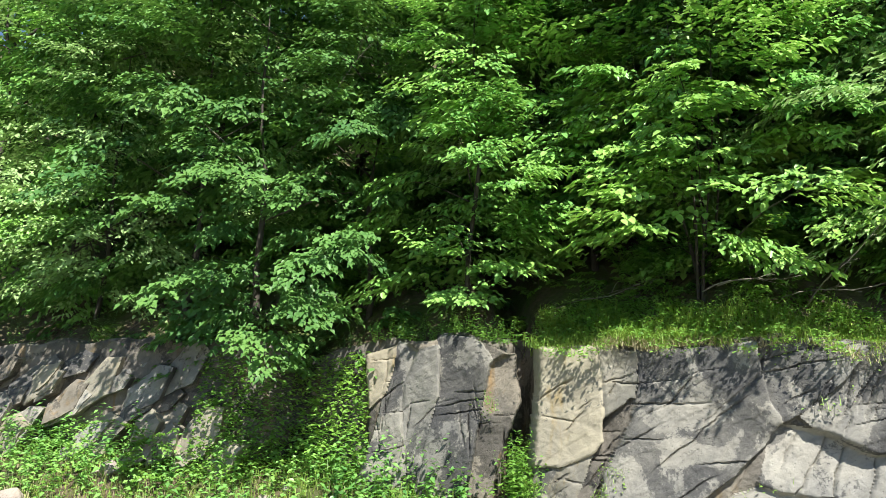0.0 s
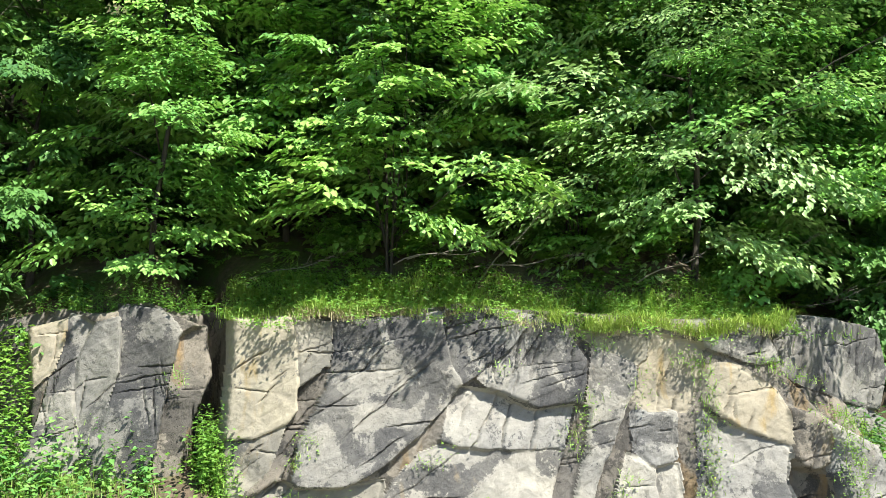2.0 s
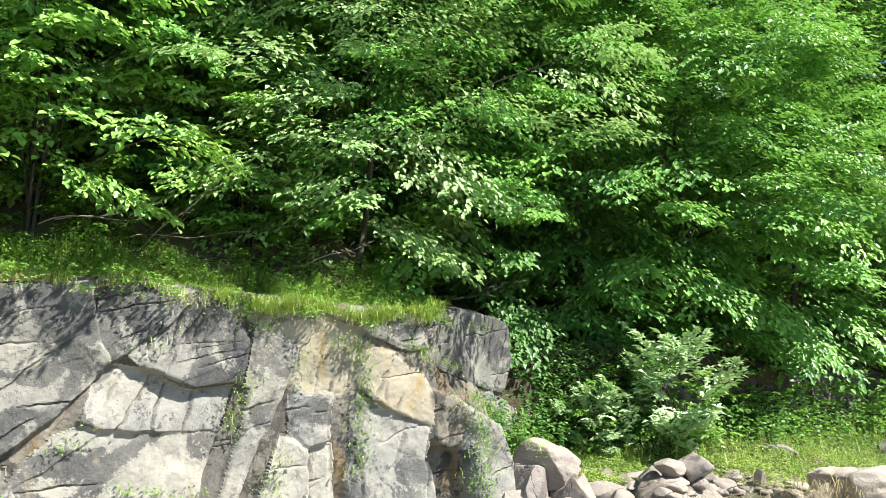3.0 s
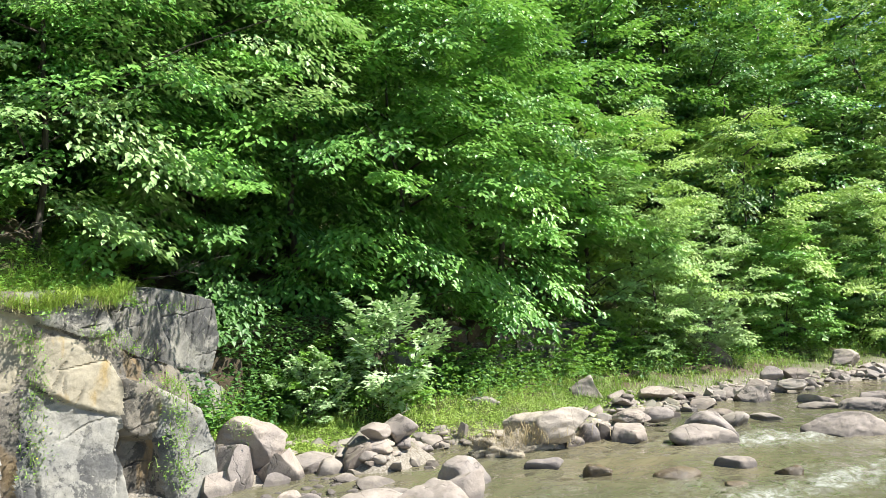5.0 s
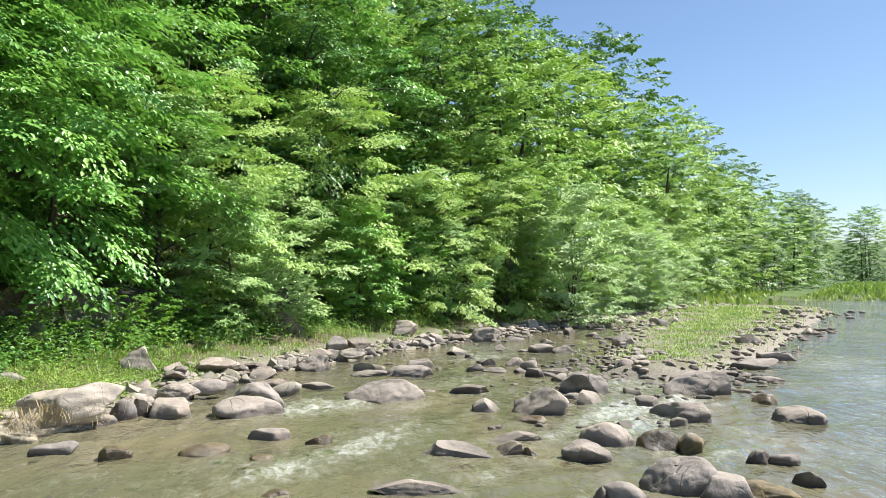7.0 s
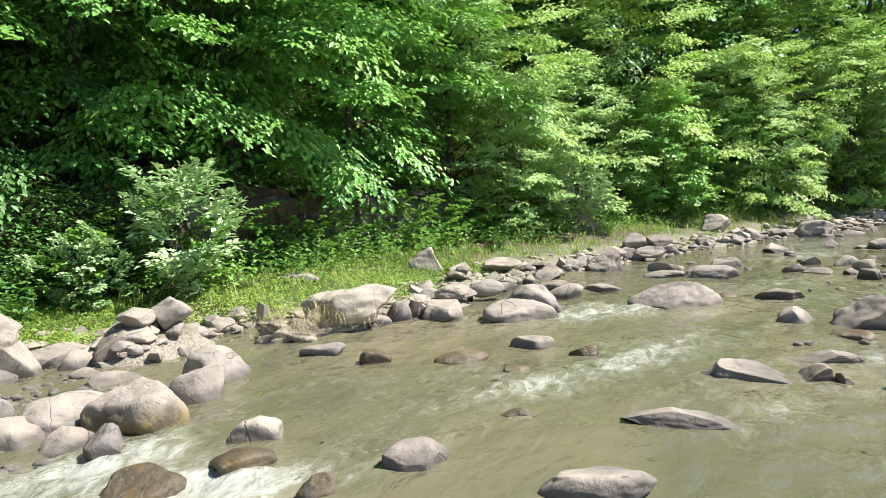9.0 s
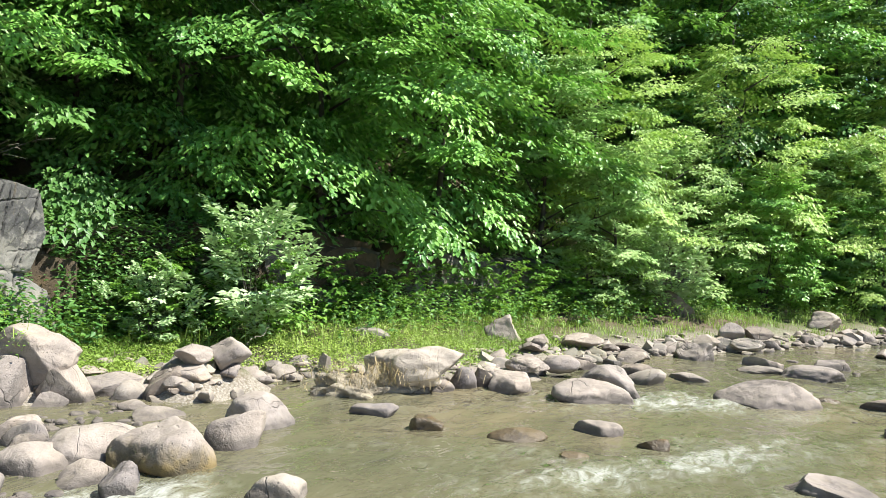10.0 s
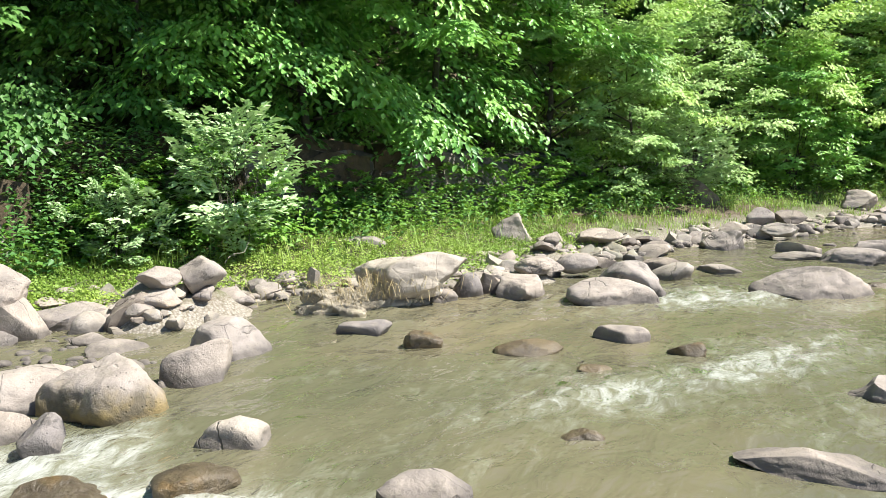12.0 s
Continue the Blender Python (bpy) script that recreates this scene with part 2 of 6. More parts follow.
def ground_material():
    """Bank and hillside: damp brown soil, leaf litter, gravel near the water, moss and short green growth."""
    n = Nodes("ground")
    pos = n.coords()
    litter = n.noise(14.0, 8, 0.75, pos, 0.4)
    col = n.ramp(litter, (0.3, (0.055, 0.042, 0.028)), (0.55, (0.13, 0.10, 0.068)), (0.8, (0.24, 0.19, 0.13)))
    green = n.mask(n.noise(1.1, 7, 0.7, pos, 0.3), 0.44, 0.60)
    turf = n.ramp(n.noise(35.0, 5, 0.7, pos), (0.3, (0.04, 0.075, 0.015)), (0.7, (0.11, 0.17, 0.035)))
    col = n.mix(n.maths("MULTIPLY", green, 0.85), col, turf)
    east = n.add("ShaderNodeSeparateXYZ", {"Vector": pos}).outputs["X"]
    meadow = n.ramp(n.noise(0.08, 6, 0.7, pos), (0.35, (0.030, 0.070, 0.022)), (0.65, (0.11, 0.16, 0.05)))
    col = n.mix(n.mask(east, 40.0, 60.0), col, meadow)
    level = n.add("ShaderNodeSeparateXYZ", {"Vector": pos}).outputs["Z"]
    shore = n.mask(n.maths("ADD", level, n.maths("MULTIPLY", n.noise(2.0, 4, 0.6, pos), 0.3)), 0.42, 0.24)
    gravel = n.add("ShaderNodeTexVoronoi", {"Scale": 44.0, "Vector": pos, "Randomness": 1.0})
    stones = n.mix(n.mask(gravel.outputs["Distance"], 0.1, 0.9), n.mix(gravel.outputs["Color"], rgb(0.30, 0.27, 0.22), rgb(0.42, 0.39, 0.34)), rgb(0.17, 0.145, 0.105))
    shore = n.maths("MULTIPLY", shore, n.mask(east, 60.0, 45.0))
    col = n.mix(shore, col, stones)
    n.bump(n.maths("ADD", litter, n.maths("MULTIPLY", n.maths("SUBTRACT", 1.0, gravel.outputs["Distance"]), n.maths("MULTIPLY", shore, 0.4))), 0.6, 0.03)
    return n.finish(Base_Color=col, Roughness=0.93, Specular_IOR_Level=0.2)


def water_material():
    """Shallow silty stream: an olive-green body under a rippled, mirror-like skin, with lacy froth where it breaks."""
    n = Nodes("river_water")
    pos = n.coords()
    drawn = n.add("ShaderNodeMapping", {"Vector": pos, "Rotation": (0, 0, radians(-32)), "Scale": (0.75, 1.7, 1.0)}).outputs[0]
    silt = n.noise(0.4, 3, 0.5, drawn, 0.3)
    body = n.ramp(silt, (0.3, (0.100, 0.102, 0.062)), (0.52, (0.132, 0.124, 0.075)), (0.72, (0.178, 0.152, 0.093)))
    froth = n.add("ShaderNodeAttribute", attribute_name="froth").outputs["Fac"]
    even = n.add("ShaderNodeMapping", {"Vector": pos, "Rotation": (0, 0, radians(-32)), "Scale": (0.8, 1.5, 1.0)}).outputs[0]
    lace = n.noise(5.0, 10, 0.74, even, 0.7)
    grain = n.noise(60.0, 4, 0.7, even, 0.3)
    web = n.maths("ADD", n.maths("MULTIPLY", lace, 1.9), n.maths("MULTIPLY", grain, 0.34))
    torn = n.maths("SUBTRACT", n.maths("ADD", froth, web), 1.16)
    veil = n.mask(torn, 0.18, 0.78)
    white = n.mask(torn, 0.46, 1.16)
    flecks = n.maths("MULTIPLY", n.mask(n.noise(70.0, 2, 0.5, drawn), 0.73, 0.77), n.mask(n.noise(1.6, 3, 0.5, drawn), 0.45, 0.6))
    col = n.mix(n.maths("MULTIPLY", veil, 0.45), body, rgb(0.36, 0.38, 0.30))
    col = n.mix(n.maths("MAXIMUM", n.maths("MULTIPLY", white, 0.72), n.maths("MULTIPLY", flecks, 0.5)), col, rgb(0.66, 0.68, 0.66))
    chop = n.maths("ADD", n.maths("MULTIPLY", n.noise(2.6, 3, 0.5, even, 0.5), n.maths("ADD", 0.75, n.maths("MULTIPLY", froth, 0.7))), n.maths("MULTIPLY", n.noise(9.0, 3, 0.55, even, 0.5), n.maths("ADD", 0.13, n.maths("MULTIPLY", froth, 0.5))))
    wave = n.add("ShaderNodeBump", {"Height": chop, "Strength": 0.7, "Distance": 0.12}).outputs["Normal"]
    relief = n.maths("ADD", n.maths("MULTIPLY", chop, 0.7), n.maths("MULTIPLY", white, 0.35))
    soft = n.add("ShaderNodeBump", {"Height": relief, "Strength": 0.28, "Distance": 0.10}).outputs["Normal"]
    deep = n.add("ShaderNodeBsdfDiffuse", {"Color": col, "Normal": soft})
    skin = n.add("ShaderNodeBsdfGlossy", {"Color": rgb(1, 1, 1), "Roughness": 0.05, "Normal": wave})
    shine = n.maths("MULTIPLY", n.add("ShaderNodeFresnel", {"IOR": 1.333, "Normal": wave}).outputs[0], n.maths("SUBTRACT", 1.0, n.maths("MULTIPLY", white, 0.8)))
    both = n.add("ShaderNodeMixShader", {"Fac": shine})
    n.tree.links.new(deep.outputs[0], both.inputs[1])
    n.tree.links.new(skin.outputs[0], both.inputs[2])
    n.tree.links.new(both.outputs[0], n.out.inputs["Surface"])
    return n.mat


BARK, GROUND, WATER = bark_material(), ground_material(), water_material()


def plain_material(name, col, rough=0.8):
    n = Nodes(name)
    spread = n.noise(12.0, 6, 0.7, n.object_coords())
    return n.finish(Base_Color=n.mix(spread, rgb(*(v * 0.7 for v in col)), rgb(*(min(1, v * 1.25) for v in col))), Roughness=rough)


GREY_WOOD = plain_material("weathered_wood", (0.20, 0.175, 0.14))
CLOD = rock_material("silt_and_roots", (0.33, 0.29, 0.21), (0.45, 0.40, 0.31), (0.17, 0.14, 0.09), (0.30, 0.19, 0.12), 0.60, 0.64, relief=1.6)

# ---- building helpers ----


def link_mesh(name, mesh, material, parent=None, label=""):
    mesh.materials.append(material)
    ob = new(name, mesh)
    if parent is not None:
        ob.parent = parent
    if label:
        ob["label"] = label
    return ob


def part(name, bm, material, parent=None, label="", smooth=True):
    mesh = bpy.data.meshes.new(name)
    bm.to_mesh(mesh)
    bm.free()
    if smooth:
        mesh.shade_smooth()
    return link_mesh(name, mesh, material, parent, label)


def array_mesh(name, verts, faces, smooth=True):
    """A mesh from numpy arrays: vertices (n, 3) and faces (m, 3) or (m, 4)."""
    mesh = bpy.data.meshes.new(name)
    count, sides = faces.shape
    mesh.vertices.add(len(verts))
    mesh.vertices.foreach_set("co", np.ascontiguousarray(verts, dtype=np.float32).ravel())
    mesh.loops.add(count * sides)
    mesh.loops.foreach_set("vertex_index", np.ascontiguousarray(faces, dtype=np.int32).ravel())
    mesh.polygons.add(count)
    mesh.polygons.foreach_set("loop_start", np.arange(0, count * sides, sides, dtype=np.int32))
    mesh.update(calc_edges=True)
    mesh.validate()
    if smooth:
        mesh.shade_smooth()
    return mesh


def empty(name, x=0.0, y=0.0, z=0.0, turn=0.0):
    ob = new(name)
    ob.matrix_basis = pose(x, y, z, 0, 0, turn)
    ob.empty_display_size = 0.1
    return ob


def unit(a):
    return a / np.maximum(np.linalg.norm(a, axis=-1, keepdims=True), 1e-9)


def tube_into(bm, points, radii, sides=7):
    """A tapered tube along points, added to bm."""
    rings = []
    points = [Vector(p) for p in points]
    for i, p in enumerate(points):
        ahead = (points[min(i + 1, len(points) - 1)] - points[max(i - 1, 0)]).normalized()
        a = ahead.orthogonal().normalized()
        b = ahead.cross(a)
        rings.append([bm.verts.new(p + (a * math.cos(k * math.tau / sides) + b * math.sin(k * math.tau / sides)) * radii[i]) for k in range(sides)])
    for lo, hi in zip(rings, rings[1:]):
        best = min(range(sides), key=lambda s: (lo[0].co - hi[s].co).length)
        for k in range(sides):
            bm.faces.new((lo[k], lo[(k + 1) % sides], hi[(k + 1 + best) % sides], hi[(k + best) % sides]))
    bm.faces.new(list(reversed(rings[0])))
    bm.faces.new(rings[-1])


# ---- lie of the land ----
SHORE_X = [-40, -8, 0, 3, 5.5, 6.7, 7.5, 8.3, 9.3, 9.6, 10.6, 12.3, 14.3, 17.8, 21.5, 28.3, 35, 41, 68, 130, 900]
SHORE_Y = [14, 9.2, 7.6, 6.6, 5.35, 4.95, 4.6, 4.15, 3.85, 2.75, 1.9, 1.75, 0.85, -1.2, -3.9, -9.0, -13.8, -18.9, -36, -75, -560]
WALL_X = [-40, -8, -2.3, -1.7, -0.9, 0.5, 5.9, 6.1, 7.9, 8.2, 8.7, 10.5, 13, 16, 21, 30, 45, 80, 130, 900]
WALL_Y = [17, 11.6, 9.7, 10.1, 9.45, 8.56, 5.84, 6.08, 6.44, 6.65, 6.45, 5.6, 4.6, 3.5, 0.8, -6.5, -16, -40, -71, -556]
TOP_X = [-40, -8, -2.3, -1.5, -0.9, 0.2, 1.0, 3.0, 5.2, 6.0, 6.7, 7.8, 8.15, 9, 20, 30, 60, 900]
TOP_Z = [2.0, 2.0, 2.1, 1.9, 2.05, 2.15, 2.03, 2.03, 1.84, 1.88, 2.0, 1.9, 1.55, 1.5, 1.1, 0.9, 0.6, 0.6]


def shore(x):
    return np.interp(x, SHORE_X, SHORE_Y)


def wall(x):
    return np.interp(x, WALL_X, WALL_Y)


def brow(x):
    x = np.asarray(x, float)
    return np.interp(x, TOP_X, TOP_Z) + 0.05 * np.sin(3.1 * x + 1) * np.sin(1.3 * x) + 0.03 * np.sin(8.3 * x)


def step(a, lo, hi):
    t = np.clip((a - lo) / (hi - lo), 0, 1)
    return t * t * (3 - 2 * t)


def bumps(x, y, scale, seed=0.0):
    """Cheap smooth waves for uneven ground."""
    a, b = x * scale + seed, y * scale - 1.7 * seed
    return (np.sin(a * 1.3 + 1.9 * np.sin(b * 0.7)) + np.sin(b * 1.7 + 1.3 * np.sin(a * 0.9 + 2)) + 0.6 * np.sin(a * 2.9 + b * 2.3)) / 2.6


MOUNDS = [(7.8, 4.1, 0.22), (7.95, 4.18, 0.30), (8.3, 4.08, 0.28), (9.55, 2.75, 0.22), (10.94, 1.9, 0.15), (13.48, 1.95, 0.2), (12.17, 2.2, 0.25), (6.95, 5.15, 0.24), (12.93, 3.0, 0.3)]


def land(x, y):
    """Height of the ground at x, y (arrays)."""
    x, y = np.asarray(x, float), np.asarray(y, float)
    s = y - shore(x)
    q = y - wall(x) - 0.30 - 1.0 * np.exp(-(((x - 0.88) / 0.22) ** 4))
    width = np.maximum(wall(x) + 0.30 - shore(x), 0.3)
    bed = -0.05 - 0.40 * step(-s, 0.0, 1.4)
    bank = 0.02 + 0.50 * step(s / width, 0.0, 0.9) * np.interp(x, [-8, -1, 0.6, 1.2, 6, 7, 20, 60], [1.5, 1.5, 1.2, 0.5, 0.4, 0.9, 1.0, 1.0])
    rise = brow(x) + 0.52 * step(q, -0.1, 1.0) * np.interp(x, [6.4, 7.2], [1, 0.4]) + np.interp(x, [25, 45, 70, 120], [0.60, 0.50, 0.22, 0.12]) * np.maximum(q - 0.9, 0)
    rise = np.minimum(rise, 26 + 0.05 * rise)
    z = np.where(s < 0, bed, np.where(q < 0, bank, rise))
    # gravel spit under the walker and the far side of the stream
    spit = step(4.3 - x - 0.4 * np.maximum(y, 0), 0, 1.2) * step(3.2 - y, 0, 1.5)
    z = np.where(s < -1, np.maximum(z, -0.45 + 0.55 * spit), z)
    right = -s - 17
    z = np.where(right > 0, np.maximum(z, -0.3 + 0.7 * step(right, 0, 4)), z)
    # grassy shingle island
    t = np.clip(((x - 13.6) * 22.4 + (y + 5.3) * -11.7) / (22.4**2 + 11.7**2), 0, 1)
    away = np.hypot(x - (13.6 + 22.4 * t), y - (-5.3 - 11.7 * t))
    z = np.maximum(z, np.where(s < -0.5, -0.45 + 0.62 * step(np.interp(t, [0, 0.2, 1], [1.3, 2.2, 4.5]) - away, -0.5, 0.9), -9))
    # level meadow where the valley opens
    far = step(x, 42, 60) * step(-s, 1, 6)
    z = z * (1 - far) + (0.35 + 0.15 * bumps(x, y, 0.08)) * far
    # low hills that close the valley
    z = z + step(np.hypot(x, y), 260, 560) * (18 + 7 * bumps(x, y, 0.007, 2.0))
    for hx, hy, hz in MOUNDS:
        z = np.maximum(z, hz - 0.03 - 0.75 * np.maximum(np.hypot(x - hx, y - hy) - 0.12, 0))
    rough = 0.05 * bumps(x, y, 1.9) + 0.02 * bumps(x, y, 6.1, 3)
    return z + rough * np.where(s < 0, 0.5, 1.0)


def graded(lo, hi, fine, near_lo, near_hi, grow=1.13):
    """Grid lines, evenly fine between near_lo and near_hi and wider beyond."""
    line = list(np.arange(near_lo, near_hi, fine))
    gap, at = fine, near_hi
    while at < hi:
        line.append(at)
        gap *= grow
        at += gap
    line.append(hi)
    gap, at, low = fine, near_lo, []
    while at > lo:
        gap *= grow
        at -= gap
        low.append(max(at, lo))
    return np.array(low[::-1] + line)


def grid_faces(nx, ny):
    k = np.arange(nx * ny).reshape(ny, nx)
    return np.stack([k[:-1, :-1], k[:-1, 1:], k[1:, 1:], k[1:, :-1]], -1).reshape(-1, 4)


gx, gy = graded(-500, 1100, 0.16, -8, 22), graded(-750, 700, 0.16, -9, 13)
mx, my = np.meshgrid(gx, gy)
ground = link_mesh("ground", array_mesh("ground", np.stack([mx, my, land(mx, my)], -1).reshape(-1, 3), grid_faces(len(gx), len(gy))), GROUND)
tagged(ground, "damp brown earth bank with leaf litter, gravel and patches of short grass", "ground", kind="structure")

# ---- water ----
FROTH = [
    (5.5, 2.2), (5.2, 2.3), (5.8, 2.1), (7.5, 0.4), (7.4, 0.1), (7.8, 0.8), (8.2, -0.6), (9.0, -0.3), (10.9, -0.1),
    (11.1, 0.3), (7.3, 1.8), (6.1, 0.3), (5.7, 1.0), (8.5, -0.7), (9.3, -0.9), (10.2, -1.9), (9.3, -1.4), (6.7, -2.3),
    (6.3, -2.4), (8.2, -3.2), (7.7, -3.8), (7.6, -2.1), (9.2, -5.0), (8.0, -0.3), (11.0, -4.1), (8.8, -2.6), (11.0, -2.8),
    (5.45, 0.85), (5.25, 1.1), (5.3, 1.62), (4.85, 1.55), (5.15, 1.45),
]
FROTH += [
    (8.4, -2.0), (9.7, -2.3), (7.6, -1.2), (11.4, -3.2), (10.9, -4.8), (9.2, -3.9), (12.0, -2.4), (12.8, -3.4), (13.5, -3.0), (10.6, -1.2), (11.0, -0.5),
    (12.2, -1.0), (9.8, -3.2), (8.9, -3.4), (7.0, -1.6), (6.9, -2.9), (8.6, -4.6), (14.6, -2.2), (16.2, -3.0), (8.8, -0.8), (6.6, -3.6), (11.9, -6.8), (12.6, -1.6), (13.2, -2.2), (10.3, -3.7), (15.5, -3.6), (18.0, -5.0),
]
FLOW = np.array([-0.85, 0.53])


def froth_at(x, y):
    total = np.zeros_like(x)
    for i, (fx, fy) in enumerate(FROTH):
        along = (x - fx) * FLOW[0] + (y - fy) * FLOW[1]
        across = -(x - fx) * FLOW[1] + (y - fy) * FLOW[0]
        size = 0.32 + 0.10 * math.sin(i * 2.4)
        strength = 0.46 if i < 3 or 28 <= i <= 31 else 0.24 + 0.09 * math.sin(i * 5.1)
        tail = np.where(along > 0, size * 3.2, size * 1.0)
        total += strength * np.exp(-((along / tail) ** 2) - (across / size) ** 2)
    u, v = x * FLOW[0] + y * FLOW[1], -x * FLOW[1] + y * FLOW[0]
    riffle = (0.24 + 0.26 * step(-y, 0.5, 2.5)) * np.clip(bumps(u * 0.5, v, 1.1, 2.0) + 0.25, 0, 1) * step(x, 6.0, 7.5)
    return np.clip(np.tanh(total) + riffle, 0, 0.85)


wx, wy = graded(-30, 130, 0.06, 4.2, 13), graded(-110, 14, 0.06, -5, 4.4)
mx, my = np.meshgrid(wx, wy)
broken = froth_at(mx, my)
u, v = mx * FLOW[0] + my * FLOW[1], -mx * FLOW[1] + my * FLOW[0]
swell = 0.020 * bumps(u, v * 1.5, 2.3) + 0.008 * bumps(u * 1.2, v * 1.8, 6.3, 2) + broken * (0.045 * bumps(u, v * 1.3, 5.0, 5) + 0.022 * bumps(u, v, 13.0, 7))
near = np.exp(-np.maximum(np.hypot(mx - 8, my) - 6, 0) / 8)
water_mesh = array_mesh("water", np.stack([mx, my, swell * near], -1).reshape(-1, 3), grid_faces(len(wx), len(wy)))
froth = water_mesh.attributes.new("froth", "FLOAT", "POINT")
froth.data.foreach_set("value", broken.ravel().astype(np.float32))
water = link_mesh("water", water_mesh, WATER)
tagged(water, "shallow olive-brown river water with ripples and white froth", "river", kind="structure")

# ---- cliff ----


def face_y(x, z):
    """The plane of the cliff's face."""
    return 8.817 - 0.505 * x + 0.2 * (z - 1.5)


def crag(p, scale, seed):
    """Rough stone relief in -1..1, with small ledges."""
    q = Vector(p) * scale + Vector((seed * 3.1, seed * 1.7, seed * 5.3))
    soft = noise.fractal(q, 0.9, 2.1, 4) * 0.5
    ledge = math.floor((noise.noise(q * 0.8 + Vector((0, 0, q.x * 0.3))) + 1) * 3.0) / 3.0 - 1.0
    strata = noise.noise(Vector((q.x * 0.7 + q.y * 0.5, q.y * 2.6 - q.x * 1.8, 3.0)) * 1.6)
    return 0.55 * soft + 0.3 * ledge + 0.22 * strata + 0.12 * noise.fractal(q * 5.0, 0.8, 2.1, 3)


def edge_distance(px, pz, poly):
    best = 9.0
    for (ax, az), (bx, bz) in zip(poly, poly[1:] + poly[:1]):
        dx, dz = bx - ax, bz - az
        t = max(0.0, min(1.0, ((px - ax) * dx + (pz - az) * dz) / (dx * dx + dz * dz)))
        best = min(best, math.hypot(px - ax - t * dx, pz - az - t * dz))
    return best


def slab(poly, out, stone, parent, seed, thick=0.40, relief=0.03, round_off=0.008, tilt=(0.0, 0.0), fine=0.042):
    """A slab of the cliff: its outline on the face, how far it stands proud, and how it leans (outwards per metre along, and up)."""
    cx, cz = sum(p[0] for p in poly) / len(poly), sum(p[1] for p in poly) / len(poly)
    poly = [(x + 0.042 * (x - cx) / math.hypot(x - cx, z - cz), z + 0.042 * (z - cz) / math.hypot(x - cx, z - cz)) for x, z in poly]
    out *= 0.6
    rnd = random.Random(int(seed * 100))
    joints = []
    for _ in range(3):
        a = radians(rnd.choice([62, 70, 20, 28, 100]) + rnd.uniform(-8, 8))
        joints.append((math.sin(a), -math.cos(a), rnd.uniform(-0.25, 0.25), rnd.uniform(0.4, 1.0)))
    span = max(max(p[0] for p in poly) - min(p[0] for p in poly), max(p[1] for p in poly) - min(p[1] for p in poly))
    facets = [(cx + rnd.uniform(-0.5, 0.5) * span, cz + rnd.uniform(-0.5, 0.5) * span, rnd.gauss(0, 0.16), rnd.gauss(-0.05, 0.16), rnd.uniform(0, 0.025)) for _ in range(6)]
    bm = bmesh.new()
    bm.faces.new([bm.verts.new((x, 0.0, z)) for x, z in poly])
    bmesh.ops.triangulate(bm, faces=bm.faces[:])
    for _ in range(7):
        long_edges = [e for e in bm.edges if e.calc_length() > fine]
        if not long_edges:
            break
        bmesh.ops.subdivide_edges(bm, edges=long_edges, cuts=1, use_grid_fill=True)
        bmesh.ops.triangulate(bm, faces=[f for f in bm.faces if len(f.verts) > 3])
    rim = [e for e in bm.edges if e.is_boundary]
    front = list(bm.verts)
    dist = {v: edge_distance(v.co.x, v.co.z, poly) for v in front}
    grown = bmesh.ops.extrude_edge_only(bm, edges=rim)["geom"]
    back = [g for g in grown if isinstance(g, bmesh.types.BMVert)]
    for v in front:
        x, z, d = v.co.x, v.co.z, dist[v]
        pull = round_off * (1 - math.sqrt(max(0.0, 1 - (1 - min(1.0, d / round_off)) ** 2)))
        jag = 0.018 * (1 - min(1.0, d / 0.05))
        lean = tilt[0] * (x - cx) + tilt[1] * (z - cz)
        n1, n2 = noise.noise((x * 9, z * 9, seed)), noise.noise((x * 9, z * 9, seed + 7.7))
        groove = min(max((x - fx) * fa + (z - fz) * fb + fc for fx, fz, fa, fb, fc in facets[:3]), max((x - fx) * fa + (z - fz) * fb + fc for fx, fz, fa, fb, fc in facets[3:]))
        groove = max(-0.09, min(0.09, groove))
        for ja, jb, jc, deep in joints:
            side = (x - cx) * ja + (z - cz) * jb - jc + 0.03 * noise.noise((x * 4, z * 4, seed + jc))
            groove += deep * (0.016 * math.exp(-((side / 0.016) ** 2)) + (0.022 if side > 0 else 0.0))
        v.co = (x + jag * n1, face_y(x, z) - out - lean + pull + groove - relief * crag((x, z, 0.0), 2.2, seed), z + jag * n2)
    for v in back:
        x, z = v.co.x, v.co.z
        v.co = (x + (x - cx) * 0.03, face_y(x, z) - out + thick, z + (z - cz) * 0.03)
    bmesh.ops.recalc_face_normals(bm, faces=bm.faces[:])
    ob = part("slab", bm, ROCK[stone], parent)
    ob.data.set_sharp_from_angle(angle=radians(28))
    return ob


